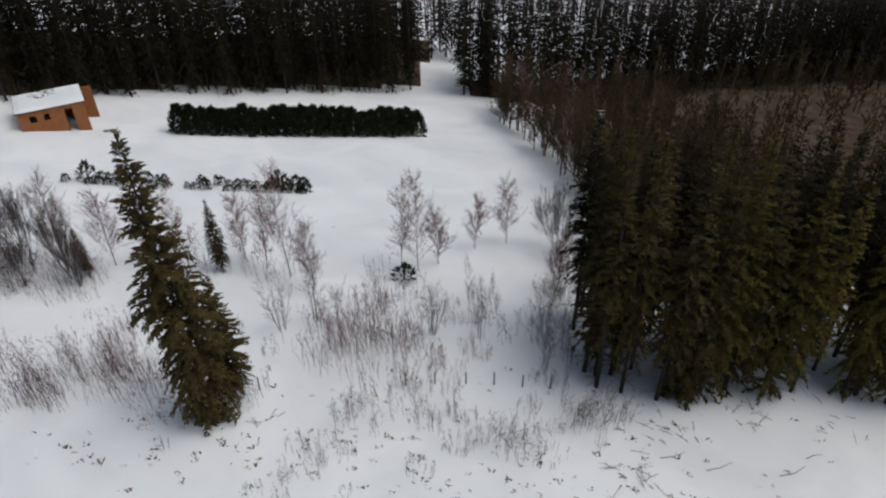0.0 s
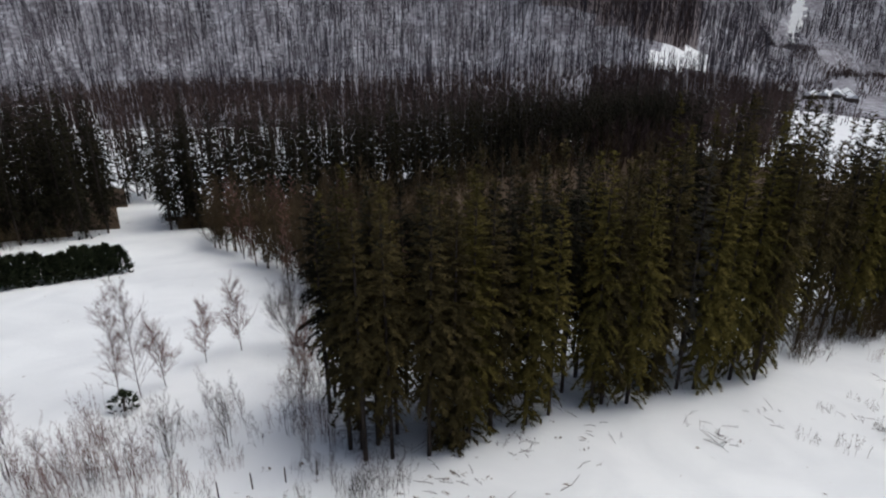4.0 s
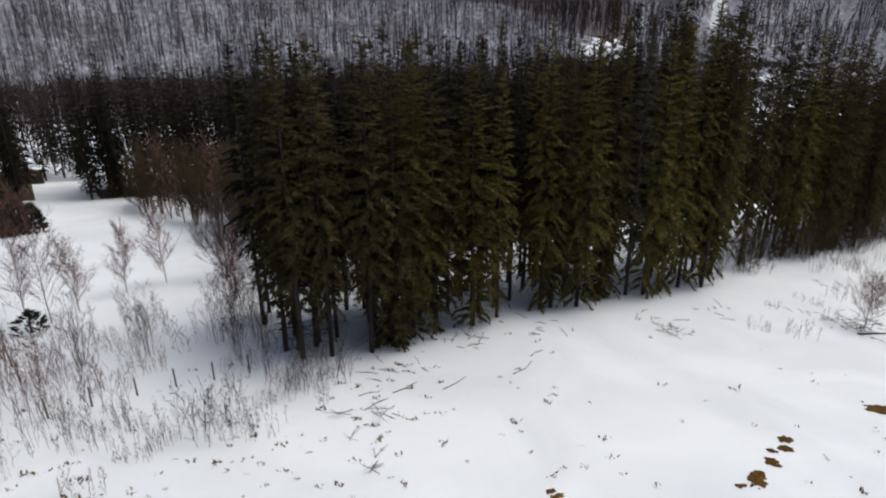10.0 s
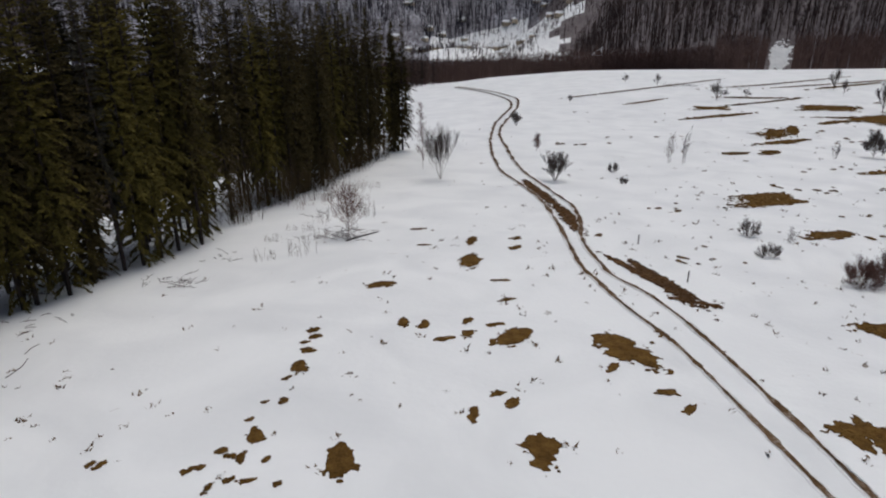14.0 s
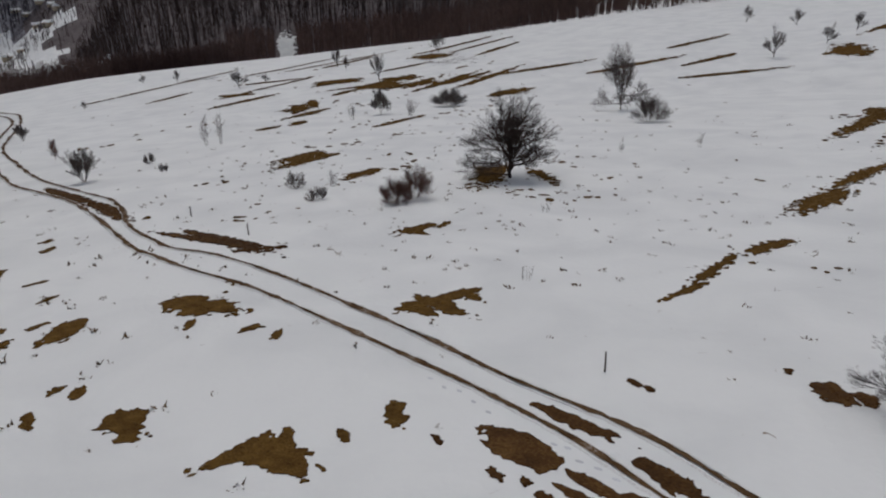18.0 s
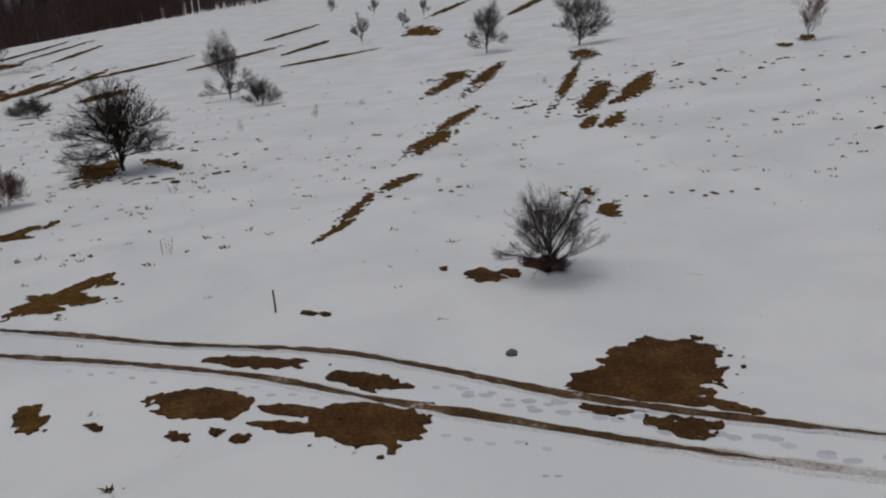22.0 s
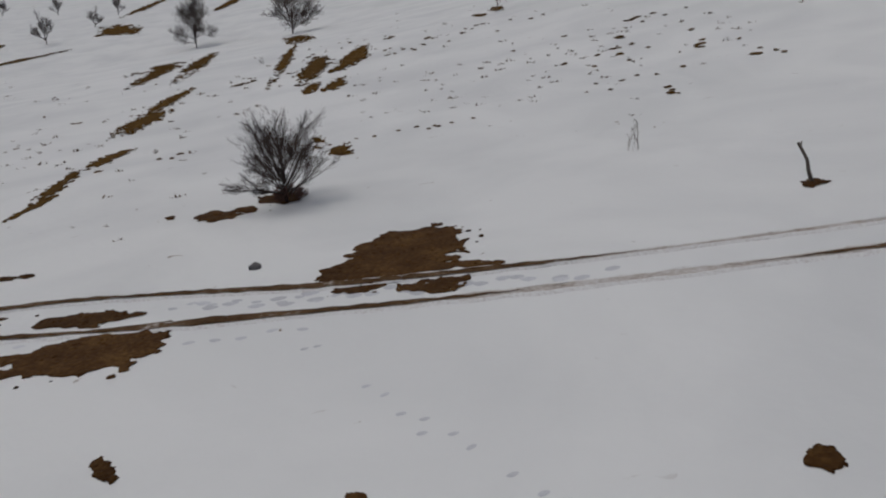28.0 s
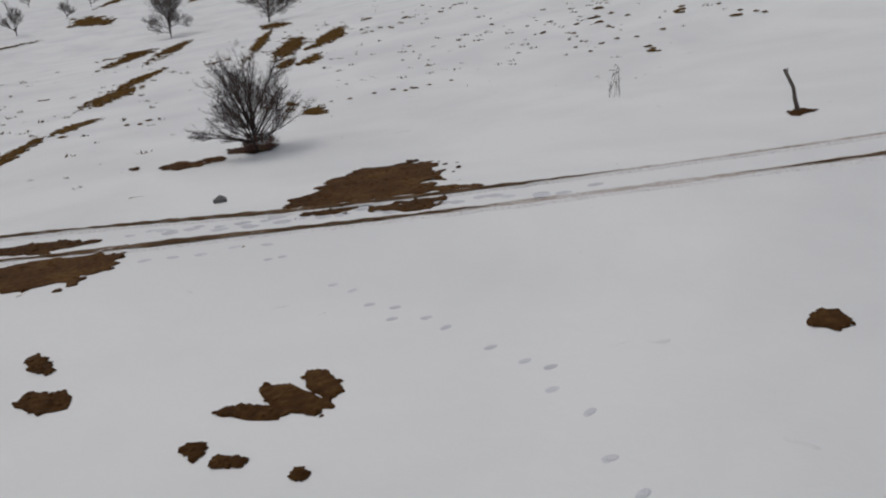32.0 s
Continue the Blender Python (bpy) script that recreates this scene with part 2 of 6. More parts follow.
def mesh_object(name, verts, faces, mat, smooth=False):
    me = bpy.data.meshes.new(name)
    if isinstance(verts, np.ndarray):
        verts = verts.tolist()
    if isinstance(faces, np.ndarray):
        faces = faces.tolist()
    me.from_pydata(verts, [], faces)
    me.materials.append(mat)
    if smooth:
        me.polygons.foreach_set("use_smooth", [True] * len(me.polygons))
    me.update()
    return me


def thing(name, label, category, group="", kind="", at=(0, 0, 0), rz=0.0):
    ob = new(name)
    ob.matrix_basis = pose(*at, 0, 0, rz)
    return tagged(ob, label, category, group, kind)


def part(name, me, parent, label="", at=(0, 0, 0), rz=0.0):
    ob = new(name, me)
    ob.parent = parent
    ob.matrix_basis = pose(*at, 0, 0, rz)
    return tagged(ob, label)


# the front of the spruce stand and of the belt behind the meadow
EDGE_X = (11.0, 16.0, 24.0, 32.0, 42.0, 52.0, 60.0, 70.0, 80.0, 96.0, 113.0, 134.0)
EDGE_Y = (39.0, 36.4, 37.2, 37.6, 38.6, 38.6, 40.6, 45.0, 43.0, 46.0, 47.5, 48.5)
BELT_X = (-95.0, -61.0, -46.0, -25.0, -6.0, 4.0, 25.0, 50.0, 75.0, 110.0, 150.0, 190.0)
BELT_Y = (85.0, 97.0, 112.0, 121.0, 129.0, 130.0, 127.0, 139.0, 152.0, 164.0, 176.0, 186.0)


def build_ground():
    rings = [0.0] + list(np.geomspace(1.2, 1900, 250)) + [2300, 2900, 3800]
    segs = 420
    ang = np.linspace(0, 2 * math.pi, segs, endpoint=False)
    R, T = np.meshgrid(rings[1:], ang, indexing="ij")
    X, Y = R * np.sin(T), R * np.cos(T)
    Z = height(X, Y)
    v = np.vstack([[[0, 0, ground_z(0, 0)]], np.stack([X, Y, Z], -1).reshape(-1, 3)])
    f = [(0, 1 + (j + 1) % segs, 1 + j) for j in range(segs)]
    for i in range(len(rings) - 2):
        a, b = 1 + i * segs, 1 + (i + 1) * segs
        f += [(a + j, a + (j + 1) % segs, b + (j + 1) % segs, b + j) for j in range(segs)]
    me = mesh_object("ground", v, f, SNOW, True)
    me.materials.append(SHADED_LITTER)
    me.materials.append(SHADED_LEAVES)
    me.materials.append(RIDGE_FLOOR)
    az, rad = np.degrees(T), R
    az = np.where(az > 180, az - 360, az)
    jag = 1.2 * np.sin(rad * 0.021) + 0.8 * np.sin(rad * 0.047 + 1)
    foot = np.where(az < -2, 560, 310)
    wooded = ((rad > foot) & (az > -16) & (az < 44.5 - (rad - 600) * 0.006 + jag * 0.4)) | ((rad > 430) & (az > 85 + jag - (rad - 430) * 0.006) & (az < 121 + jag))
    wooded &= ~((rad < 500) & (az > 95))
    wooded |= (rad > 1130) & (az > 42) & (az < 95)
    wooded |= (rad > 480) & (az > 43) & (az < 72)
    # littered floor behind the stand and under the belt, tree shade in its colour
    dim_wood = (X > 30) & (X < 175) & (Y > np.interp(X, EDGE_X, EDGE_Y) + 22) & (Y < np.interp(X, BELT_X, BELT_Y) + 16)
    dim_wood |= (X > -110) & (X < -4.5) & (Y > np.interp(X, BELT_X, BELT_Y) + 2) & (Y < np.interp(X, BELT_X, BELT_Y) + 48)
    dim_wood |= (X > 4) & (X < 190) & (Y > np.interp(X, BELT_X, BELT_Y) - 2) & (Y < np.interp(X, BELT_X, BELT_Y) + 9)
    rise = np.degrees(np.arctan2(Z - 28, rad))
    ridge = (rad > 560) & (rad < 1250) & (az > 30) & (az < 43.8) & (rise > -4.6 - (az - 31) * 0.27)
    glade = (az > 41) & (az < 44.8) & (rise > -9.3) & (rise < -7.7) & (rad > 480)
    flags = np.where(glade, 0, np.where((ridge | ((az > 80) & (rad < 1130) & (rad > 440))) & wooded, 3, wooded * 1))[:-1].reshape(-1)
    me.polygons.foreach_set("material_index", [0] * segs + [2 if l else int(q) for q, l in zip(flags, dim_wood[:-1].reshape(-1))])
    tagged(new("ground", me), "rolling snow-covered meadow and hills with old spring snow", "ground", kind="structure")


build_ground()


# ---------- plants ----------
class Soup:
    """Collects tubes, blades and leaves as plain triangles and quads."""

    def __init__(self, seed):
        self.v, self.f, self.rng = [], [], random.Random(seed)

    def tube(self, pts, r0, r1, sides=4):
        base, n = len(self.v), len(pts)
        up = Vector((0.31, 0.17, 0.93))
        for i, p in enumerate(pts):
            d = (pts[min(i + 1, n - 1)] - pts[max(i - 1, 0)]).normalized()
            a = d.cross(up)
            a = a.normalized() if a.length > 1e-3 else Vector((1, 0, 0))
            b = d.cross(a)
            r = r0 + (r1 - r0) * i / (n - 1)
            for k in range(sides):
                w = 2 * math.pi * k / sides
                self.v.append(p + a * (math.cos(w) * r) + b * (math.sin(w) * r))
        for i in range(n - 1):
            for k in range(sides):
                q = base + i * sides
                self.f.append((q + k, q + (k + 1) % sides, q + sides + (k + 1) % sides, q + sides + k))

    def blade(self, a, b, w, side):
        """A long kite from a to b."""
        i = len(self.v)
        m = a.lerp(b, 0.35)
        self.v += [a, m + side * w, b, m - side * w]
        self.f.append((i, i + 1, i + 2, i + 3))

    def mesh(self, name, mat, smooth=False):
        return mesh_object(name, self.v, self.f, mat, smooth)


def spruce_meshes(seed, h, bare, reach, mat, whorls=34, per=7, sprays=9, trunk=0.2, wide=0.24, sparse=0.0, gaps=0.12, hang=1.0):
    """Trunk and crown of a spruce h high, bare below that share of its height, its longest boughs reach metres; the boughs bend down and carry hanging sprays."""
    t = Soup(seed)
    g = t.rng
    lean = Vector((g.uniform(-0.3, 0.3), g.uniform(-0.3, 0.3), 0))
    pts = [Vector((0, 0, -0.4)), Vector((0, 0, h * 0.3)) + lean * 0.3, Vector((0, 0, h * 0.7)) + lean * 0.8, Vector((0, 0, h * 0.99)) + lean]
    t.tube(pts, trunk, 0.02, 7)
    for _ in range(int(40 + 130 * bare)):
        z, a, L = g.uniform(0.05, max(0.12, bare + 0.12)) * h, g.uniform(0, 6.28), g.uniform(0.5, 1.9)
        d = Vector((math.cos(a), math.sin(a), g.uniform(-0.5, 0.05)))
        t.tube([Vector((0, 0, z)) + d * 0.1, Vector((0, 0, z)) + d * L], 0.022, 0.006, 3)
    c = Soup(seed + 100)
    g = c.rng
    bulge = [g.uniform(0.78, 1.12) for _ in range(9)]
    for w in range(whorls):
        u = min(max((w + g.uniform(-0.3, 0.3)) / (whorls - 1), 0), 1)
        z = h * (bare + (1 - bare) * u)
        prof = min(1.0, 0.7 + 1.8 * u) * (1.0 if u < 0.5 else max(0.05, (1 - u) / 0.5) ** 0.72)
        prof *= bulge[int(u * 8)]
        n = per if u < 0.85 else max(5, per - 2)
        spin = g.uniform(0, 6.28)
        for k in range(n):
            if g.random() < (0.7 if u < sparse else gaps):
                continue
            a = spin + 6.283 * k / n + g.uniform(-0.4, 0.4)
            L = max(0.35, reach * prof * g.uniform(0.62, 1.18))
            d = Vector((math.cos(a), math.sin(a), 0))
            sd = Vector((-d.y, d.x, 0))
            o = Vector((0, 0, z + g.uniform(-0.6, 0.6))) + lean * u
            rise = 0.16 + 0.42 * u + g.uniform(-0.12, 0.12)
            droop = (0.78 * (1 - u) + 0.12) * g.uniform(0.8, 1.2)
            m = max(3, int(sprays * (0.35 + 0.65 * L / reach)))
            for i in range(m):
                q = 0.18 + 0.82 * (i + g.random()) / m
                p = o + d * (L * q * (1 - 0.1 * q)) + Vector((0, 0, L * (rise * q - droop * q * q)))
                for sg in (-1, 1):
                    bl = (0.24 + 0.09 * L * (1.1 - 0.5 * q)) * g.uniform(0.6, 1.35)
                    down = -g.uniform(0.25, 1.25) * hang * (1 - 0.75 * u)
                    tip = p + (d * g.uniform(0.15, 0.8) + sd * sg * g.uniform(0.25, 0.9) + Vector((0, 0, down + 0.25 * u))) * bl
                    c.blade(p, tip, bl * wide, Vector((g.uniform(-1, 1), g.uniform(-1, 1), g.uniform(-0.5, 0.5))).normalized())
            mid = o + d * L * 0.55 + Vector((0, 0, L * (rise * 0.55 - droop * 0.3)))
            e = o + d * L * 0.9 + Vector((0, 0, L * (rise - droop)))
            c.blade(o + d * 0.1, mid, 0.05 * L, sd)
            c.blade(mid, e, 0.03 * L, sd)
            c.blade(o + d * L * 0.15, mid + Vector((0, 0, -0.12 * L)), 0.08 * L, Vector((0, 0, 1)))
    top = Vector((0, 0, h)) + lean
    for k in range(5):
        a = k * 1.256
        c.blade(top + Vector((0, 0, -0.9)), top + Vector((math.cos(a) * 0.12, math.sin(a) * 0.12, 0.25)), 0.06, Vector((math.cos(a + 1.5), math.sin(a + 1.5), 0)))
    return t.mesh("trunk", BARK, True), c.mesh("crown", mat)


def make_spruce(name, meshes, label, group, category="spruce"):
    ob = thing(name, label, category, group)
    part("trunk", meshes[0], ob)
    part("crown", meshes[1], ob)
    return ob


def plant(proto, x, y, rz, sc=1.0, sink=0.15, sz=None, name=None):
    """A copy of a thing, set on the snow."""
    ob = copy_thing(proto, pose(x, y, ground_z(x, y) - sink, 0, 0, rz))
    ob.scale = (sc, sc, sz or sc)
    return ob


def bare_meshes(seed, h, width, stems=1, clear=0.12, boughs=12, twigs=6, r=0.06, mats=(BIRCH, TWIG), up=0.6, curve=0.2, fuzz=2, tw=0.008, foot=None):
    """Stems and leafless branches of a birch, a fruit tree or a shrub, h high and width across."""
    s, b = Soup(seed), Soup(seed + 500)
    g = s.rng
    for k in range(stems):
        a = 6.283 * k / stems + g.uniform(-0.6, 0.6)
        out = 0 if stems == 1 else g.uniform(0.15, 0.5) * width * (0.4 + 0.6 * g.random())
        hh = h * (1 if k == 0 else g.uniform(0.62, 1.0))
        base = Vector((math.cos(a) * min(0.05 * stems, 0.25), math.sin(a) * min(0.05 * stems, 0.25), -0.15)) if stems > 1 else Vector((0, 0, -0.2))
        tip = Vector((math.cos(a) * out, math.sin(a) * out, hh)) if stems > 1 else Vector((g.uniform(-0.06, 0.06) * h, g.uniform(-0.06, 0.06) * h, hh))
        if foot is not None:
            base = Vector((math.cos(a * 2.4) * foot * math.sqrt(g.random()), math.sin(a * 2.4) * foot * math.sqrt(g.random()), -0.15))
            tip = base + Vector((g.gauss(0, 0.1) * hh, g.gauss(0, 0.1) * hh, hh + 0.15))
        n = 6
        pts = []
        for i in range(n):
            q = i / (n - 1)
            p = base.lerp(tip, q)
            p += Vector((g.uniform(-1, 1), g.uniform(-1, 1), 0)) * (curve * 0.12 * h * q * (1 - 0.5 * q))
            pts.append(p)
        s.tube(pts, r * (1 if stems == 1 else g.uniform(0.5, 1)), r * 0.12, 5 if r > 0.05 else 4)
        for j in range(boughs):
            q = clear + (1 - clear) * ((j + g.random()) / boughs) ** 0.9
            q = min(q, 0.98)
            i0 = min(int(q * (n - 1)), n - 2)
            p = pts[i0].lerp(pts[i0 + 1], q * (n - 1) - i0)
            a2 = g.uniform(0, 6.283)
            L = (0.5 * width * (1.0 - 0.65 * q) * g.uniform(0.6, 1.25)) if stems == 1 else 0.28 * h * (1.05 - 0.6 * q) * g.uniform(0.5, 1.2)
            d = Vector((math.cos(a2), math.sin(a2), up * g.uniform(0.6, 1.6))).normalized()
            e1 = p + d * L * 0.5
            e2 = p + d * L + Vector((0, 0, g.uniform(-0.08, 0.16) * L)) + Vector((g.uniform(-1, 1), g.uniform(-1, 1), 0)) * 0.1 * L
            rr = max(0.008, r * 0.35 * (1 - 0.6 * q))
            b.tube([p, e1, e2], max(rr, tw), tw * 0.7, 3)
            for m in range(twigs):
                w = 0.15 + 0.85 * (m + g.random()) / twigs
                o = p.lerp(e1, w * 2) if w < 0.5 else e1.lerp(e2, w * 2 - 1)
                dd = (d + Vector((g.uniform(-1, 1), g.uniform(-1, 1), g.uniform(-0.3, 0.9))) * 0.9).normalized()
                l = L * g.uniform(0.22, 0.5)
                ee = o + dd * l
                b.tube([o, ee], max(tw * 0.8, rr * 0.5), tw * 0.5, 3)
                for _ in range(fuzz):
                    d3 = (dd + Vector((g.uniform(-1, 1), g.uniform(-1, 1), g.uniform(-0.4, 0.8)))).normalized()
                    o3 = o.lerp(ee, g.uniform(0.2, 0.95))
                    b.blade(o3, o3 + d3 * l * g.uniform(0.4, 0.9), tw, Vector((g.uniform(-1, 1), g.uniform(-1, 1), g.uniform(-1, 1))).normalized())
    return s.mesh("stem", mats[0], True), b.mesh("crown", mats[1])


def make_bare(name, meshes, label, category, group="", many=False):
    """many: thin stems past counting, kept as one part."""
    ob = thing(name, label, category, group)
    stem = part("stem", meshes[0], ob)
    if many:
        tagged(stem, kind="stuff")
    tagged(part("crown", meshes[1], ob), kind="stuff" if many else "")
    return ob


def branchy_meshes(seed, h, w, clear, r, limbs=6, levels=3, fan=4, mats=(TWIG, TWIG), spread=0.8, tw=0.008, rise=0.35, low=None, lead=0.22):
    """A forked leafless crown, h high and w across, on a trunk that is clear below that height; many limbs from the ground make a bush."""
    s, b = Soup(seed), Soup(seed + 700)
    g = s.rng

    def grow(o, d, L, rad, lvl):
        bend = Vector((g.uniform(-1, 1), g.uniform(-1, 1), g.uniform(-0.4, 0.7)))
        m = o + d * L * 0.5 + bend * L * 0.07
        e = m + (d + bend * 0.28 + Vector((0, 0, rise * 0.3))).normalized() * L * 0.5
        store = s if lvl == levels else b
        store.tube([o, m, e], max(rad, tw), max(rad * 0.55, tw * 0.7), 5 if lvl == levels else 3)
        if lvl == 0:
            for _ in range(5):
                q = m.lerp(e, g.uniform(0, 0.9))
                d3 = (d + Vector((g.uniform(-1, 1), g.uniform(-1, 1), g.uniform(-0.4, 0.9)))).normalized()
                b.blade(q, q + d3 * L * g.uniform(0.5, 0.9), tw, Vector((g.uniform(-1, 1), g.uniform(-1, 1), g.uniform(-1, 1))).normalized())
            return
        n = fan + (1 if g.random() < 0.4 else 0)
        for k in range(n):
            t = 0.3 + 0.7 * (k + g.random()) / n
            p = o.lerp(m, t * 2) if t < 0.5 else m.lerp(e, t * 2 - 1)
            side = Vector((g.uniform(-1, 1), g.uniform(-1, 1), g.uniform(-0.5, 0.8) + rise))
            dd = (d + side * spread).normalized()
            grow(p, dd, L * g.uniform(0.5, 0.72), rad * 0.5, lvl - 1)
        grow(e, (d + Vector((g.uniform(-1, 1), g.uniform(-1, 1), rise)) * 0.3).normalized(), L * 0.6, rad * 0.5, lvl - 1)

    if clear > 0:
        s.tube([Vector((0, 0, -0.3)), Vector((g.uniform(-0.1, 0.1), 0, clear * 0.6)), Vector((g.uniform(-0.1, 0.1), g.uniform(-0.1, 0.1), clear))], r * 1.25, r, 7)
    if clear > 0 and low is not None:
        s.tube([Vector((0, 0, clear * 0.9)), Vector((0.1, 0.05, clear + (h - clear) * (lead + 0.05)))], r, r * 0.4, 5)
    foot = 0.3 if clear == 0 and low is not None else 0.12
    for k in range(limbs):
        a = 2.39996 * k + g.uniform(-0.4, 0.4)
        el = radians(low + (88 - low) * g.random() ** 1.25 if low is not None else g.uniform(6 if clear > 0 else 40, 88))
        d = Vector((math.cos(a) * math.cos(el), math.sin(a) * math.cos(el), math.sin(el)))
        z = clear * g.uniform(0.75, 1.0) if clear > 0 else -0.1
        if clear > 0 and low is not None:
            z = clear * 0.7 + (h - clear) * lead * g.random() ** 1.3
        grow(Vector((math.cos(a) * foot, math.sin(a) * foot, z)), d, (h - clear) * 0.42 * (0.8 + 0.2 * math.sin(el)) * g.uniform(0.85, 1.1), r * 0.6, levels)
    top = max(p.z for p in b.v)
    wide = sorted(math.hypot(p.x, p.y) for p in b.v)[int(len(b.v) * 0.97)]
    kz, kx = h / top, 0.5 * w / wide
    for q in (s, b):
        q.v = [Vector((p.x * kx, p.y * kx, p.z * kz if p.z > 0 else p.z)) for p in q.v]
    return s.mesh("stem", mats[0], True), b.mesh("crown", mats[1])


PROTOS = []


def proto(ob):
    """Keeps the first of a kind apart; it is taken away once its copies stand."""
    PROTOS.append(ob)
    return ob


def drop_protos():
    for ob in PROTOS:
        for o in (*ob.children_recursive, ob):
            bpy.data.objects.remove(o)
    PROTOS.clear()


# ---------- spruce stand at the edge of the field ----------
rnd = random.Random(11)
STAND = [proto(make_spruce("spruce", spruce_meshes(20 + i, 22.0, b, rch, m, n, 8, 19, 0.19, 0.22, sp, gp), lab, "spruces of the stand"))
         for i, (b, sp, gp, rch, m, n, lab) in enumerate((
             (0.02, 0.0, 0.1, 2.3, NEEDLE, 46, "tall dark green spruce with boughs down to the snow"),
             (0.05, 0.1, 0.12, 2.2, NEEDLE, 44, "tall dark spruce with dense hanging boughs"),
             (0.16, 0.22, 0.15, 2.1, NEEDLE, 40, "tall spruce with thin boughs on its lower trunk"),
             (0.10, 0.2, 0.14, 2.0, NEEDLE_YELLOW, 42, "tall yellowish green spruce of the stand"),
             (0.2, 0.28, 0.2, 1.9, NEEDLE, 36, "slender dark spruce with a long bare trunk"),
             (0.06, 0.14, 0.12, 2.3, NEEDLE_YELLOW, 44, "broad olive green spruce of the stand"),
             (0.24, 0.3, 0.45, 1.8, NEEDLE_GREY, 36, "half-dead grey spruce with thin needles"),
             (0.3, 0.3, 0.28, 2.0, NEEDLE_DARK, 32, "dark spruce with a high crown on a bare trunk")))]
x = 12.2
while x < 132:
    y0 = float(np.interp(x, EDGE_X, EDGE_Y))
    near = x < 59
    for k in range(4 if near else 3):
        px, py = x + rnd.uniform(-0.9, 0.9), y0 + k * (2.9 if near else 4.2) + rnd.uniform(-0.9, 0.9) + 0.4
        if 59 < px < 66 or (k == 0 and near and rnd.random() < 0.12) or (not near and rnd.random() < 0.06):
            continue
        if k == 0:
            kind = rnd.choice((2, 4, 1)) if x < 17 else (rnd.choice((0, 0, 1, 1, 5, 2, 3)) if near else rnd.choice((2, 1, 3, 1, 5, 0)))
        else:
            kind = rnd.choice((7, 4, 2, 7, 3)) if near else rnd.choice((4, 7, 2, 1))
        if k == 0 and 40 < x < 43:
            kind = 6
        tall = np.interp(px, (11, 34, 42, 46, 62, 80, 134), (0.95, 1.0, 1.02, 1.2, 1.24, 1.2, 1.22))
        s = float(tall) * rnd.uniform(0.9, 1.05)
        plant(STAND[kind], px, py, rnd.uniform(0, 360), rnd.uniform(0.85, 1.1), 0.15, s)
    x += (2.3 if near else 3.1) * rnd.uniform(0.8, 1.2)
# thin spruces in the gap and the full one at the far end
for px, py, kind, w, s in ((62.0, 44.5, 6, 0.9, 1.05), (64.5, 43.0, 2, 0.8, 1.08), (131.5, 47.0, 1, 1.25, 1.14), (130.0, 48.5, 0, 1.1, 1.16)):
    plant(STAND[kind], px, py, rnd.uniform(0, 360), w, 0.15, s)
# the clean trunks at the corner of the stand
for px, py in ((11.3, 39.2), (11.9, 37.4), (13.4, 39.0)):
    plant(STAND[4], px, py, rnd.uniform(0, 360), 1.05, 0.15, rnd.uniform(0.86, 0.97))
# young growth along the right part of the edge
BRUSH = [proto(make_bare("edge_brush", bare_meshes(70 + i, 6.0, 3.0, 6, 0.1, 6, 4, 0.03, (TWIG_BROWN, TWIG_BROWN), 1.3, 0.3, 1, 0.016, 1.4), "thin leafless young trees at the edge of the spruces", "brush", "brush at the edge", True)) for i in range(3)]
for _ in range(84):
    px = rnd.uniform(60, 124)
    py = float(np.interp(px, EDGE_X, EDGE_Y)) + rnd.uniform(-2.2, 1.5)
    plant(rnd.choice(BRUSH), px, py, rnd.uniform(0, 360), rnd.uniform(0.6, 1.1), 0.1, rnd.uniform(0.4, 1.3))
# lone spruce in the clearing
LONE = make_spruce("lone_spruce", spruce_meshes(61, 22.0, 0.01, 2.5, NEEDLE, 50, 10, 26, 0.2, 0.22, 0.0, 0.14), "lone tall spruce with uneven boughs standing in snow", "", "spruce")
LONE.matrix_basis = pose(-16.3, 32.3, ground_z(-16.3, 32.3) - 0.1, 0, -1.0, 40)

ob = plant(STAND[1], -15.2, 34.2, 200, 0.75, 0.1, 0.5)
tagged(ob, "smaller ragged spruce close behind the lone one", group="young spruces")

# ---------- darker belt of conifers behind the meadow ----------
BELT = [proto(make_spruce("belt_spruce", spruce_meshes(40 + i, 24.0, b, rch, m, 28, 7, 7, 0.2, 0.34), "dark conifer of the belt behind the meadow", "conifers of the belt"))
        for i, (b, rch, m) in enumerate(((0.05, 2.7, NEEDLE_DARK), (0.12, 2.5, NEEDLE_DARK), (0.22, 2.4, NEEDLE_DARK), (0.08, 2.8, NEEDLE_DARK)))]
x = -95.0
while x < 190:
    y0 = float(np.interp(x, BELT_X, BELT_Y))
    if not -4.5 < x < 4.0:
        for k in range(3):
            s = rnd.uniform(0.85, 1.06) * (1.0 if x > 0 else 1.08)
            plant(rnd.choice(BELT), x + rnd.uniform(-1, 1), y0 + 3.6 * k + rnd.uniform(-1.4, 1.4), rnd.uniform(0, 360), rnd.uniform(0.9, 1.1), 0.2, s)
    x += (2.9 if x < 4 else 3.4) * rnd.uniform(0.7, 1.3)
for px, py in ((-2.0, 158.0), (1.5, 161.0), (4.5, 157.0), (-5.0, 156.0), (0.0, 166.0), (3.0, 170.0)):
    plant(rnd.choice(BELT), px, py, rnd.uniform(0, 360), 1.1, 0.2, rnd.uniform(0.7, 0.9))
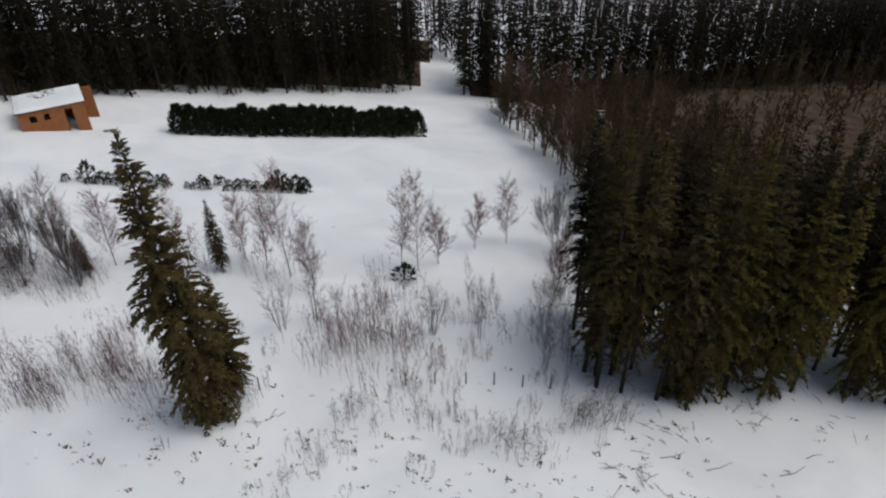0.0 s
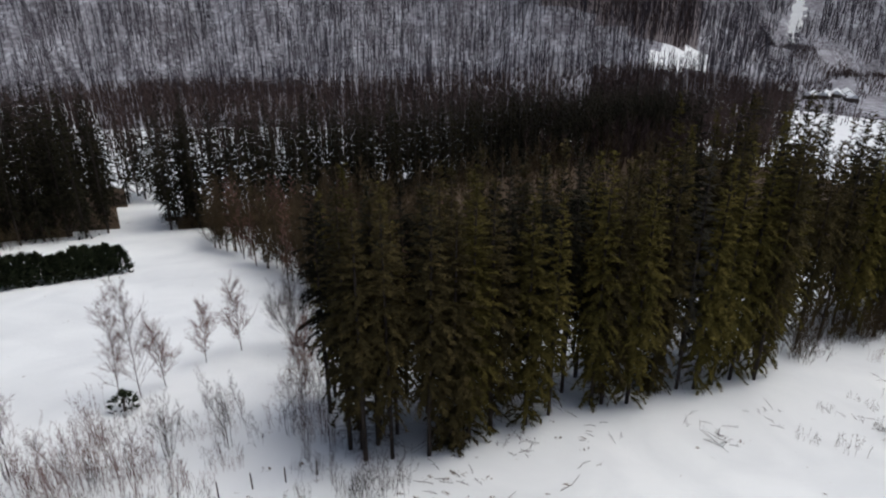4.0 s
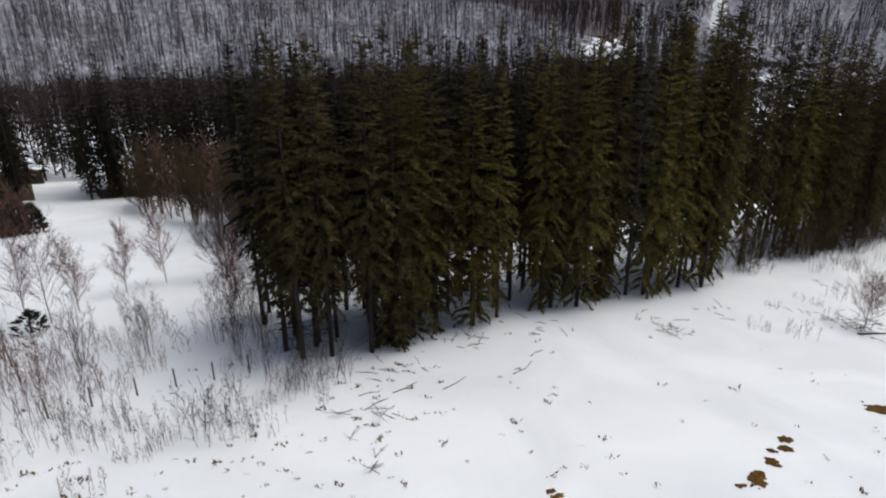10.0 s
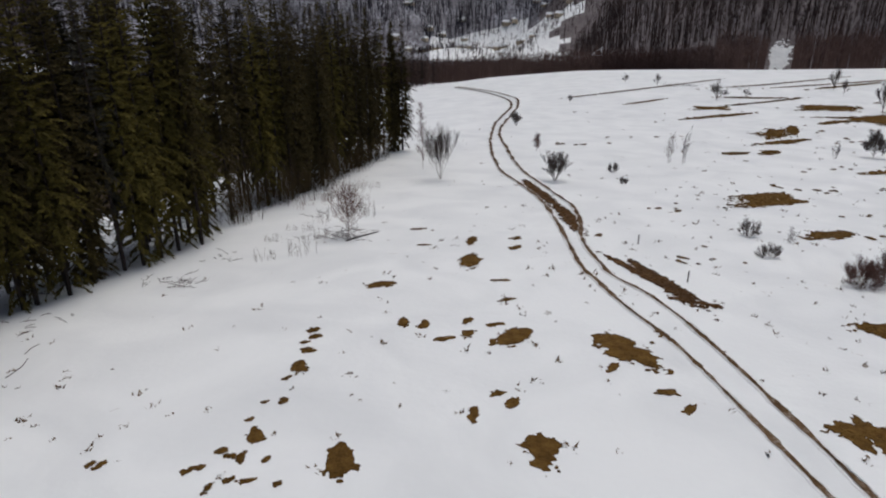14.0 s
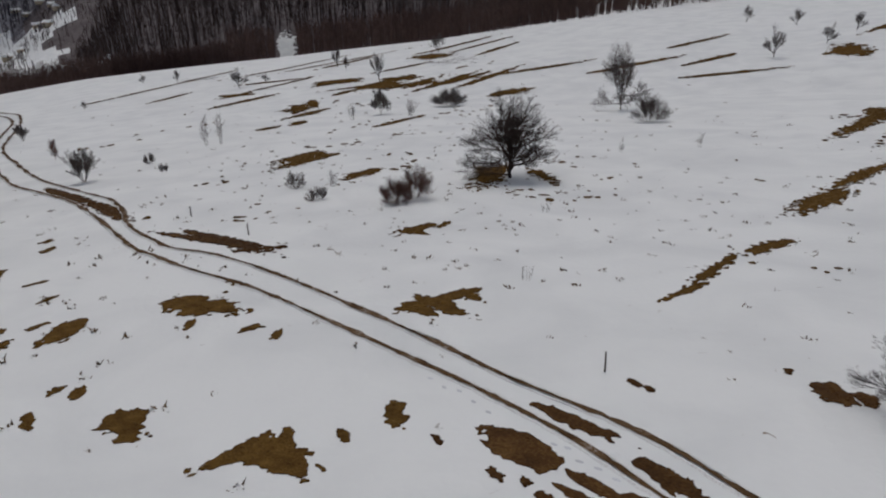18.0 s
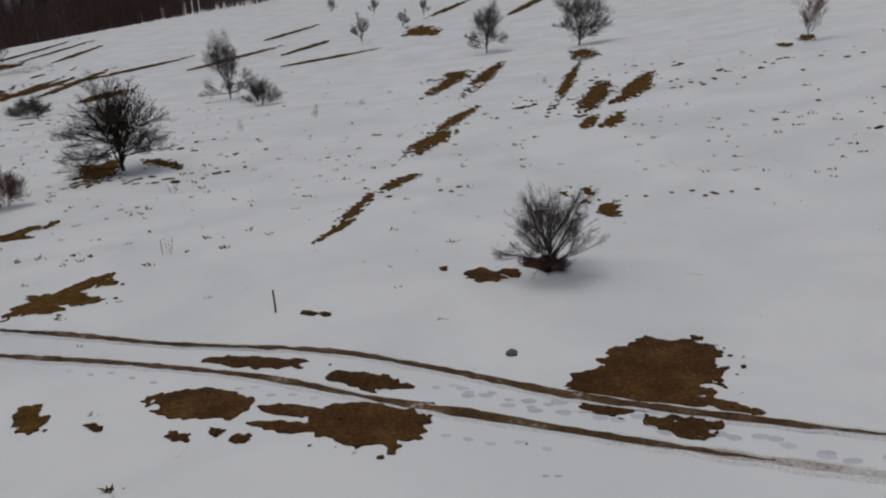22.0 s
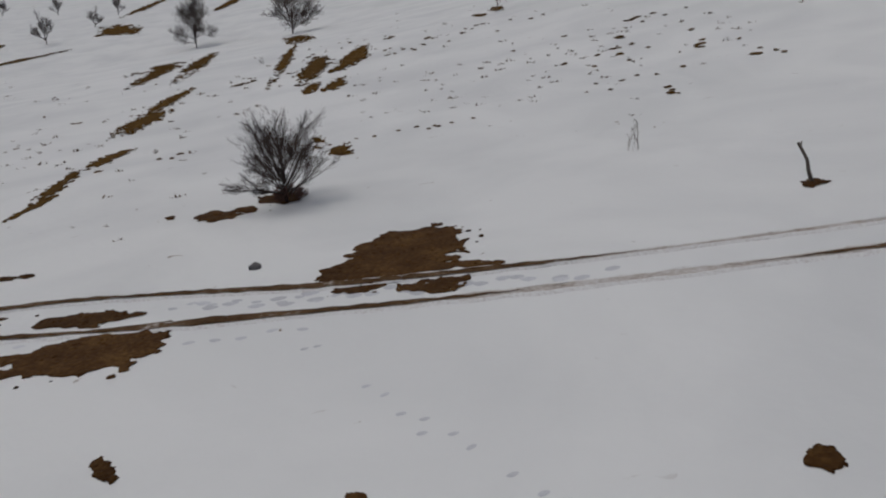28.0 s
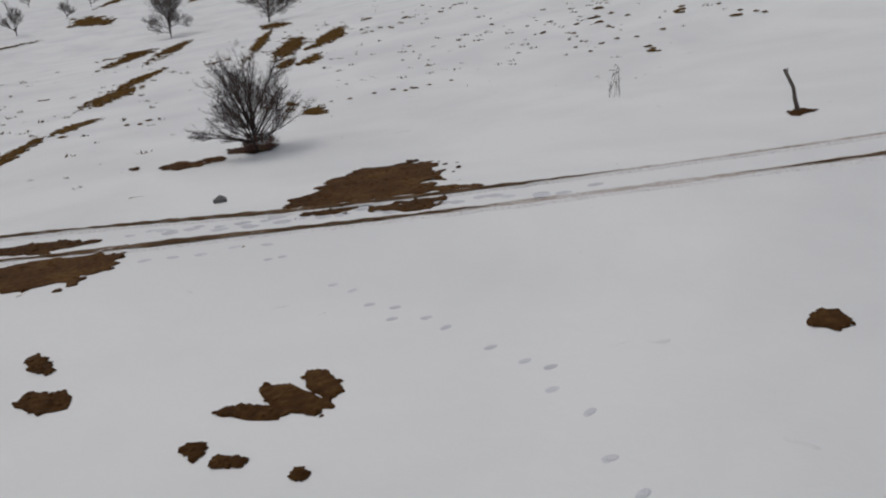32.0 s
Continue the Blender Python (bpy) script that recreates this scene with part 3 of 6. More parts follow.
for _ in range(70):
    px = rnd.uniform(-90, 120)
    if not -5 < px < 4:
        plant(rnd.choice(BRUSH), px, float(np.interp(px, BELT_X, BELT_Y)) + rnd.uniform(-3.0, 0.5), rnd.uniform(0, 360), rnd.uniform(0.7, 1.2), 0.1, rnd.uniform(0.35, 0.9))
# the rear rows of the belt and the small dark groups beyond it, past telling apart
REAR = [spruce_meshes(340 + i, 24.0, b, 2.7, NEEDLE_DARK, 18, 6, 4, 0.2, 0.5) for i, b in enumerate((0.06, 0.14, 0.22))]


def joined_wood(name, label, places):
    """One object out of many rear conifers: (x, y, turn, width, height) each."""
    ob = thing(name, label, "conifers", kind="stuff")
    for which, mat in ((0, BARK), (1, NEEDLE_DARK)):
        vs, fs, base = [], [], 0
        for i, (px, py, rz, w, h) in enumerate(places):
            me = REAR[i % 3][which]
            co = np.empty(len(me.vertices) * 3)
            me.vertices.foreach_get("co", co)
            co = co.reshape(-1, 3)
            c_, s_ = math.cos(radians(rz)) * w, math.sin(radians(rz)) * w
            vs.append(np.stack([px + co[:, 0] * c_ - co[:, 1] * s_, py + co[:, 0] * s_ + co[:, 1] * c_, ground_z(px, py) - 0.2 + co[:, 2] * h], -1))
            f = np.empty(len(me.loops), dtype=np.int32)
            me.loops.foreach_get("vertex_index", f)
            fs.append(f.reshape(-1, 4) + base)
            base += len(co)
        part(("trunks", "crowns")[which], mesh_object(name, np.concatenate(vs), np.concatenate(fs), mat), ob)
        tagged(ob.children[-1], kind="stuff")


rear, x = [], -95.0
while x < 190:
    if not -4.5 < x < 4.0:
        for k in range(5 if x < 4 else 2):
            rear.append((x + rnd.uniform(-1.2, 1.2), float(np.interp(x, BELT_X, BELT_Y)) + 11.5 + 4.0 * k + rnd.uniform(-1.4, 1.4), rnd.uniform(0, 360), rnd.uniform(0.9, 1.1), rnd.uniform(0.85, 1.05) * (1.0 if x > 0 else 1.08)))
    x += 3.0 * rnd.uniform(0.7, 1.3)
for cx, cy, n, w in ((180.0, 235.0, 16, 16.0), (215.0, 220.0, 16, 14.0), (255.0, 215.0, 12, 12.0), (225.0, 190.0, 12, 14.0), (-20.0, 165.0, 10, 12.0), (390.0, 150.0, 9, 12.0), (430.0, 140.0, 7, 9.0)):
    rear += [(cx + rnd.gauss(0, w), cy + rnd.gauss(0, 5), rnd.uniform(0, 360), 1.0, rnd.uniform(0.7, 0.95)) for _ in range(n)]
joined_wood("rear_conifers", "dark conifers deeper in the belt and beyond it", rear)

# ---------- birch thicket between stand and meadow ----------
THICK = [proto(make_bare("young_birch", bare_meshes(80 + i, 12.0, 4.2, 1 + (i % 2), 0.1, 26, 6, 0.09, (BIRCH if i == 1 else TWIG_BROWN, m), 1.1, 0.3, 3, 0.032), lab, "birch", "birches of the thicket"))
         for i, (m, lab) in enumerate(((TWIG_BROWN, "slender leafless young birch with brown twigs"), (TWIG_BROWN, "leafless birch with a pale trunk"),
                                       (TWIG_RED, "leafless young birch with reddish twigs"), (TWIG_BROWN, "grey leafless birch with fine twigs")))]
for _ in range(230):
    py = rnd.uniform(52, 120)
    left = float(np.interp(py, (45, 60, 88, 112, 120), (15, 19, 17, 10, 11)))
    px = left + abs(rnd.gauss(0, 1)) * 14
    if py < float(np.interp(px, EDGE_X, EDGE_Y)) + 14 or px > 78:
        continue
    plant(rnd.choice(THICK), px, py, rnd.uniform(0, 360), rnd.uniform(0.8, 1.15), 0.15, rnd.uniform(0.72, 1.12))
for py in range(56, 120, 4):
    px = float(np.interp(py, (45, 60, 88, 112, 120), (15, 19, 17, 10, 11))) + rnd.uniform(0, 2.5)
    plant(rnd.choice(THICK), px, py + rnd.uniform(-1, 1), rnd.uniform(0, 360), 1.0, 0.15, rnd.uniform(0.6, 0.95))

# lower brown wood that fills the ground between the stand and the belt
INNER = [proto(make_bare("wood_birch", bare_meshes(90 + i, 11.0, 4.4, 1, 0.12, 18, 5, 0.1, (BIRCH if i == 0 else TWIG_BROWN, TWIG_BROWN), 1.1, 0.3, 2, 0.06), "leafless brown birch in the wood behind the spruces", "birch", "birches behind the stand")) for i in range(4)]
for i in range(400):
    px = rnd.uniform(20, 178)
    y0 = float(np.interp(px, EDGE_X, EDGE_Y)) + 13
    y1 = float(np.interp(px, BELT_X, BELT_Y)) - 3
    py = y0 + (y1 - y0) * rnd.random() ** 0.8
    if px > 60 and py < y0 + 12:
        continue
    plant(INNER[0] if rnd.random() < 0.12 else rnd.choice(INNER[1:]), px, py, rnd.uniform(0, 360), rnd.uniform(0.9, 1.3), 0.15, rnd.uniform(0.7, 1.15))

# ---------- leafless woods on the far slopes ----------


def far_wood(name, label, mat, count, seed, az, rr, tall, keep=None, thin=0.2, boughs=7):
    """Many single trees, each with a thin trunk and a fan of steep boughs, on the slope between two bearings."""
    g, rs = random.Random(seed), np.random.RandomState(seed)
    a = np.radians(rs.uniform(*az, count))
    r = np.sqrt(rs.uniform(rr[0] ** 2, rr[1] ** 2, count))
    if keep:
        ok = np.array([bool(keep(p, q, g)) for p, q in zip(np.degrees(a).tolist(), r.tolist())])
        a, r = a[ok], r[ok]
    n = len(a)
    o = np.stack([r * np.sin(a), r * np.cos(a), height(r * np.sin(a), r * np.cos(a)) - 0.5], -1)
    h = rs.uniform(*tall, n)
    w = thin * rs.uniform(0.6, 1.4, n)
    s = np.stack([np.cos(a), -np.sin(a), 0 * a], -1) * w[:, None]
    top = o + np.stack([rs.uniform(-0.5, 0.5, n), rs.uniform(-0.5, 0.5, n), h], -1)
    tri = [np.stack([o - s, o + s, top], 1)]
    for _ in range(boughs):
        p = o + (top - o) * rs.uniform(0.35, 0.9, n)[:, None]
        b = rs.uniform(0, 6.283, n)
        e = p + np.stack([np.cos(b), np.sin(b), rs.uniform(0.9, 2.2, n)], -1) * (h * 0.13 * rs.uniform(0.6, 1.3, n))[:, None]
        d = np.stack([rs.uniform(-1, 1, n), rs.uniform(-1, 1, n), 0 * b + 0.2], -1)
        d *= (w * 0.75 / np.linalg.norm(d, axis=1))[:, None]
        tri.append(np.stack([p - d, p + d, e], 1))
    v = np.concatenate(tri).reshape(-1, 3)
    f = np.arange(len(v)).reshape(-1, 3)
    ob = new(name, mesh_object(name, v, f, mat))
    tagged(ob, label, "woods", kind="stuff")


def spur_keep(a, r, g):
    return a < 45 + 9 * g.random() - (r - 600) * 0.004 and (math.sin(a * 1.3 + r * 0.013) + math.sin(a * 2.6 - r * 0.02) < 1.55 or g.random() < 0.5)


def open_slope(a, r):
    """The two snowy glades on the hillside stay free of trees."""
    g = math.degrees(math.atan2(float(height(r * math.sin(radians(a)), r * math.cos(radians(a)))) - 28, r)) if a > 40.5 else 0
    return (40.8 < a < 44.8 and -9.4 < g < -7.5) or (r > 900 and 40.5 < a and abs(a - 50.6 - (g + 6) * 0.5) < 0.7 and g < -3.5)


far_wood("far_woods", "grey leafless beech wood on the snowy hillside", FARWOOD, 40000, 5, (-14, 54), (560, 1450), (17, 25), lambda a, r, g: spur_keep(a, r, g) and not open_slope(a, r), 0.27, 6)
far_wood("ridge_woods", "dense brown leafless wood along the spur of the hillside", FARWOOD_BROWN, 6500, 15, (29, 44), (580, 1250), (17, 23), lambda a, r, g: math.degrees(math.atan2(float(height(r * math.sin(radians(a)), r * math.cos(radians(a)))) - 28, r)) > -4.6 - (a - 31) * 0.27 and not open_slope(a, r), 0.35, 8)
far_wood("valley_woods", "brown leafless wood in the valley behind the conifers", FARWOOD_BROWN, 9000, 6, (-38, 42), (185, 570), (11, 17), lambda a, r, g: r < 320 + 270 * min(1, max(0, (a + 12) / 16)) * g.uniform(0.55, 1.05), 0.2, 11)
far_wood("lower_woods", "brown leafless wood on the valley side beyond the conifers", FARWOOD_BROWN, 3600, 16, (37, 52), (215, 560), (10, 15), lambda a, r, g: a < 51 + 2 * g.random() - max(0, 430 - r) * 0.004, 0.17, 11)
far_wood("valley_scrub", "brown scrub and leafless trees on the valley floor", FARWOOD_BROWN, 9000, 7, (46, 70), (440, 1140), (3, 7), lambda a, r, g: math.sin(r * 0.021 + a * 1.1) + math.sin(r * 0.008 - a * 2.3) > -0.4, 0.22, 12)
far_wood("edge_woods", "brown leafless wood behind the field edge", EDGEWOOD, 7000, 8, (68, 96), (425, 620), (12, 17), lambda a, r, g: r > 432 + g.uniform(0, 60), 0.2, 11)
far_wood("pale_edge_woods", "tall leafless wood with bare trunks behind the field edge", EDGEWOOD, 8000, 18, (94, 135), (432, 640), (15, 22), lambda a, r, g: not (97.5 < a < 99.3 and r < 640) and r > 432 + max(0, a - 112) * 2 and g.random() < 0.45 + 0.55 * (math.sin(a * 3.1 + math.sin(a * 7.7)) > -0.2), 0.2, 11)
far_wood("far_brown_woods", "dark leafless wood on the far slope", FARWOOD_BROWN, 14000, 9, (82, 134), (620, 1250), (18, 24), lambda a, r, g: r < 640 + (a - 82) * 70 * g.uniform(0.7, 1.1) and not (97.6 < a < 99.2 and r < 660), 0.32, 11)
far_wood("far_blue_woods", "grey leafless wood on the distant mountain", FARWOOD, 22000, 10, (42, 95), (1130, 1850), (18, 26), lambda a, r, g: math.sin(a * 1.7 + r * 0.006) + math.sin(a * 0.9 - r * 0.011) < 1.5 and not open_slope(a, r), 0.5, 6)
far_wood("village_trees", "leafless trees and orchards among the village houses", FARWOOD_BROWN, 2600, 12, (64, 88), (640, 1150), (5, 10), lambda a, r, g: r > 900 or g.random() < 0.35, 0.35, 11)


# ---------- thuja hedge, low hedge and brick hut in the meadow ----------
def thuja_meshes(seed, h, w, mat, n=420):
    t = Soup(seed)
    t.tube([Vector((0, 0, -0.2)), Vector((0, 0, h * 0.8))], 0.07, 0.02, 5)
    c = Soup(seed + 1)
    g = c.rng
    for _ in range(n):
        u = g.random() ** 0.8
        r = w * 0.5 * (1 - u ** 3) * math.sqrt(g.uniform(0.3, 1))
        a = g.uniform(0, 6.283)
        p = Vector((math.cos(a) * r, math.sin(a) * r, u * h * 0.92))
        d = Vector((math.cos(a) * 0.6, math.sin(a) * 0.6, g.uniform(0.2, 1.3))).normalized()
        l = g.uniform(0.3, 0.75) * h * 0.2 + 0.1
        for _ in range(2):
            c.blade(p, p + (d + Vector((g.uniform(-0.5, 0.5), g.uniform(-0.5, 0.5), g.uniform(-0.3, 0.3)))) * l, l * 0.22,
                    Vector((g.uniform(-1, 1), g.uniform(-1, 1), g.uniform(-0.4, 0.4))).normalized())
    return t.mesh("trunk", BARK), c.mesh("crown", mat)


HEDGE = [proto(make_spruce("hedge_conifer", thuja_meshes(200 + i, 4.6, 2.9, THUJA, 700), "dark green clipped conifer of the long hedge", "conifers of the hedge", "hedge shrub")) for i in range(3)]
for i in range(25):
    q = i / 24
    px, py = -37.6 + 33.6 * q, 91.8 + 9.6 * q
    plant(HEDGE[i % 3], px + rnd.uniform(-0.2, 0.2), py + rnd.uniform(-0.25, 0.25), rnd.uniform(0, 360), rnd.uniform(0.92, 1.1), 0.1, rnd.uniform(0.86, 1.08))
LOW = [proto(make_spruce("low_conifer", thuja_meshes(210 + i, 1.3, 1.1, THUJA, 130), "small conifer of a low double hedge, half buried in snow", "low hedge conifers", "hedge shrub")) for i in range(3)]
for i in range(30):
    for s in (0, 1):
        q = i / 29
        px, py = -41.0 + 24.2 * q, 69.9 + 3.0 * q + s * 1.5
        if rnd.random() < 0.85:
            plant(LOW[(i + s) % 3], px + rnd.uniform(-0.3, 0.3), py + rnd.uniform(-0.2, 0.2), rnd.uniform(0, 360), rnd.uniform(0.7, 1.15), 0.05, rnd.uniform(0.6, 1.2))
for px, py, s in ((-41.5, 70.8, 1.9), (-20.2, 74.3, 1.8), (-18.0, 73.9, 1.5), (-17.0, 73.4, 1.5), (-43.5, 69.6, 0.9)):
    plant(LOW[0], px, py, rnd.uniform(0, 360), s, 0.05, s)


def box_mesh(name, size, mat, bevel=0.0, at=(0, 0, 0)):
    bm = bmesh.new()
    bmesh.ops.create_cube(bm, size=1.0)
    bmesh.ops.scale(bm, vec=size, verts=bm.verts)
    bmesh.ops.translate(bm, vec=at, verts=bm.verts)
    if bevel:
        bmesh.ops.bevel(bm, geom=list(bm.edges), offset=bevel, segments=2, affect="EDGES", profile=0.6)
    me = bpy.data.meshes.new(name)
    bm.to_mesh(me)
    bm.free()
    me.materials.append(mat)
    return me


def wall_with_openings(name, length, high, thick, openings, mat):
    """A brick wall along x from 0, cut by openings (x0, x1, z0, z1) that go right through it."""
    xs = sorted({0.0, length, *[o[0] for o in openings], *[o[1] for o in openings]})
    zs = sorted({-2.5, high, *[o[2] for o in openings], *[o[3] for o in openings]})
    bm = bmesh.new()
    for a, b in zip(xs, xs[1:]):
        for c, d in zip(zs, zs[1:]):
            mx, mz = (a + b) / 2, (c + d) / 2
            if any(o[0] < mx < o[1] and o[2] < mz < o[3] for o in openings):
                continue
            r = bmesh.ops.create_cube(bm, size=1.0)
            bmesh.ops.scale(bm, vec=(b - a, thick, d - c), verts=r["verts"])
            bmesh.ops.translate(bm, vec=(mx, 0, mz), verts=r["verts"])
    bmesh.ops.remove_doubles(bm, verts=bm.verts, dist=0.001)
    me = bpy.data.meshes.new(name)
    bm.to_mesh(me)
    bm.free()
    me.materials.append(mat)
    return me


def brick_hut():
    gz = max(ground_z(-55.8, 84.2), ground_z(-48.7, 88.2), ground_z(-51.7, 93.6), ground_z(-58.8, 89.6)) - 0.15
    hut = thing("brick_hut", "unfinished orange brick hut with a snow-covered flat roof", "hut", at=(-55.8, 84.2, gz), rz=29.5)
    part("wall", wall_with_openings("front_wall", 8.2, 2.5, 0.25, [(1.3, 2.1, 1.0, 1.9), (3.0, 3.7, 1.0, 1.9), (5.6, 6.6, -2.5, 2.0)], BRICK), hut)
    part("wall", wall_with_openings("back_wall", 8.2, 2.5, 0.25, [(2.0, 3.0, 1.0, 1.9)], BRICK), hut, at=(0, 6.2, 0))
    part("wall", wall_with_openings("side_wall", 5.94, 2.5, 0.25, [(2.6, 3.5, -2.5, 2.0)], BRICK), hut, at=(8.07, 0.13, 0), rz=90)
    part("wall", wall_with_openings("side_wall", 5.94, 2.5, 0.25, [], BRICK), hut, at=(0.13, 0.13, 0), rz=90)
    part("wall", wall_with_openings("inner_wall", 5.7, 2.45, 0.2, [], DARK), hut, at=(4.6, 0.25, 0), rz=90)
    part("porch_wall", wall_with_openings("porch_wall", 1.6, 2.3, 0.25, [], BRICK), hut, at=(8.2, 5.9, 0))
    part("roof_slab", box_mesh("roof_slab", (8.7, 6.8, 0.16), WOOD, 0.02, (4.1, 3.1, 2.59)), hut, "grey wooden roof boards")
    bm = bmesh.new()
    bmesh.ops.create_grid(bm, x_segments=22, y_segments=18, size=0.5)
    for v in bm.verts:
        px, py = v.co.x, v.co.y
        e = min(0.5 - abs(px), 0.5 - abs(py)) * 8
        v.co = Vector((4.1 + px * 8.6, 3.1 + py * 6.7, 2.68 + 0.26 * min(1, e * 1.4) + 0.05 * noise.noise((px * 7, py * 7, 3))))
    top = bpy.data.meshes.new("roof_snow")
    bm.to_mesh(top)
    bm.free()
    top.materials.append(SNOW)
    part("roof_snow", top, hut, "thick snow on the roof")
    s = Soup(77)
    for _ in range(16):
        o = Vector((s.rng.uniform(2.6, 5.6), s.rng.uniform(3.2, 5.6), 2.9))
        d = Vector((s.rng.uniform(-1, 1), s.rng.uniform(-0.6, 0.6), s.rng.uniform(0.0, 0.5))).normalized()
        s.tube([o, o + d * s.rng.uniform(0.7, 1.8)], 0.05, 0.02, 4)
    part("roof_branches", s.mesh("roof_branches", TWIG), hut, "dark loose branches lying on the roof")


brick_hut()

# ---------- bare trees and shrubs ----------
def shrub(seed, x, y, h, w, style, label, category="shrub", name="bare_shrub", rz=0.0):
    tw = 0.005 + 0.00009 * math.hypot(x, y)
    if style == "birch":
        me = bare_meshes(seed, h, w * 2.1, 1, 0.12, 46, 10, 0.05, (BIRCH, TWIG_RED), 1.25, 0.25, 5, tw * 0.95)
    elif style == "stems":
        me = bare_meshes(seed, h, w, max(5, int(w * 2.4)), 0.2, 9, 5, 0.03, (TWIG, TWIG_GREY), 1.4, 0.2, 2, tw * 0.8)
    elif style == "red":
        me = bare_meshes(seed, h, w, max(10, int(w * 6)), 0.2, 6, 4, 0.018, (TWIG_RED, TWIG_RED), 1.5, 0.25, 3, tw * 0.75, w * 0.42)
    elif style == "round":
        me = branchy_meshes(seed, h, w, 0.0, 0.045, 12, 3, 3, (TWIG, TWIG_GREY), 0.6, tw, 0.3)
    elif style == "tree":
        me = branchy_meshes(seed, h, w, h * (0.07 if x < 72 else 0.11), h * (0.019 if x < 72 else 0.012), 24 if x < 72 else 14, 3, 4, (TWIG, TWIG_GREY if x > 72 else TWIG), 0.85, tw * (1.25 if x < 72 else 1.0), 0.03, -8 if x < 72 else 2, 0.5 if x < 72 else 0.3)
    elif style == "dense":
        me = branchy_meshes(seed, h, w, 0.0, 0.02, 26 if h > 2.5 else 14, 2, 5, (TWIG, TWIG_GREY if x > 64 else TWIG_RED), 0.9, tw * 0.8, 0.25, 15)
    else:
        me = bare_meshes(seed, h, w, 7, 0.2, 4, 2, 0.012, (TWIG_BROWN, TWIG_BROWN), 1.6, 0.2, 1, tw)
    ob = make_bare(name, me, label, category, "", style in ("red", "reed", "stems", "dense"))
    ob.matrix_basis = pose(x, y, ground_z(x, y), 0, 0, rz)
    return ob


for i, (px, py, h, w) in enumerate(((-14.5, 51.6, 11.8, 3.3), (-4.2, 55.2, 9.3, 2.6), (-2.5, 54.2, 10.4, 3.4), (3.4, 60.2, 6.3, 2.4), (7.0, 62.1, 7.2, 2.8),
                                    (-30.6, 51.5, 7.5, 2.9), (-19.4, 54.4, 7.0, 2.6), (9.8, 47.1, 7.0, 2.1), (-17.0, 53.0, 8.5, 2.6), (-23.5, 51.0, 9.0, 2.4), (-0.5, 56.0, 6.0, 2.4), (-39.5, 48.5, 9.0, 3.2), (-43.0, 51.0, 9.5, 3.2), (-35.8, 52.5, 8.0, 3.0), (-27.0, 52.5, 7.5, 2.6), (-12.0, 50.0, 7.0, 2.8), (11.0, 52.0, 6.5, 2.4))):
    shrub(300 + i, px, py, h, w, "birch", "leafless birch with thin reddish twigs in snow", "birch", "bare_birch")
for i, (px, py, h, w) in enumerate(((12.4, 60.8, 9.6, 6.9), (-37.4, 50.3, 9.3, 5.5), (-41.0, 52.0, 8.5, 5.0), (-34.0, 49.5, 8.0, 4.0), (-39.5, 47.2, 7.5, 4.6), (-36.3, 46.8, 6.0, 4.0), (-43.0, 47.0, 7.5, 5.0), (-32.0, 47.5, 5.5, 3.4))):
    shrub(320 + i, px, py, h, w, "round", "large leafless shrub with many arching stems", "shrub", "arching_shrub")
for i, (px, py, h, w) in enumerate(((-13.5, 42.7, 5.5, 4.1), (-1.0, 43.4, 5.4, 3.9), (3.1, 42.9, 5.4, 1.9), (7.7, 42.9, 6.2, 2.2), (8.1, 39.1, 5.2, 2.0), (10.2, 42.0, 5.5, 2.0), (-11.0, 44.5, 6.0, 2.0))):
    shrub(330 + i, px, py, h, w, "stems", "leafless many-stemmed shrub standing in snow", "shrub", "stemmed_shrub")
for i, (px, py, h, w) in enumerate(((-6.0, 42.1, 4.2, 4.5), (-8.1, 40.4, 3.6, 2.8), (-4.0, 39.5, 3.6, 3.0), (-9.6, 43.6, 4.0, 3.0), (-2.6, 41.4, 3.6, 3.0), (-27.6, 34.6, 3.8, 5.5), (-22.4, 34.5, 4.0, 4.6),
                                    (-30.0, 33.2, 3.4, 3.8), (-33.5, 36.0, 3.6, 4.5), (-25.0, 38.0, 3.6, 4.0), (-19.8, 37.5, 3.0, 3.0), (-7.0, 32.3, 3.0, 2.4), (-2.9, 35.9, 2.9, 2.2), (-6.5, 46.5, 3.0, 4.0), (-0.5, 38.5, 2.8, 2.0))):
    shrub(345 + i, px, py, h, w, "red", "reddish brown thicket of thin leafless shoots", "shrub", "reddish_thicket")
for i, (px, py, h, w) in enumerate(((2.4, 30.4, 2.2, 2.9), (5.3, 30.6, 1.8, 1.6), (-8.1, 28.1, 1.4, 2.0), (10.8, 30.7, 1.8, 2.1), (-10.2, 26.6, 1.7, 1.5), (6.5, 34.0, 2.0, 1.6), (0.5, 33.0, 1.8, 1.6), (9.8, 34.2, 1.7, 2.4), (12.4, 33.6, 1.6, 2.2), (-18.5, 29.0, 1.2, 1.4))):
    shrub(365 + i, px, py, h, w, "reed", "tuft of thin dry stalks poking through snow", "weed", "dry_weed")
for px, py, s, lab in ((-31.9, 49.2, 0.26, "small dark spruce among bare shrubs"), (-20.9, 51.9, 0.36, "young dark spruce among bare birches")):
    ob = plant(STAND[1], px, py, 30, s * 1.2, 0.1, s)
    tagged(ob, lab, group="young spruces")
ob = plant(LOW[1], -3.8, 52.3, 10, 1.9, 0.1, 1.5)
tagged(ob, "low dark evergreen bush below a birch", "bush")

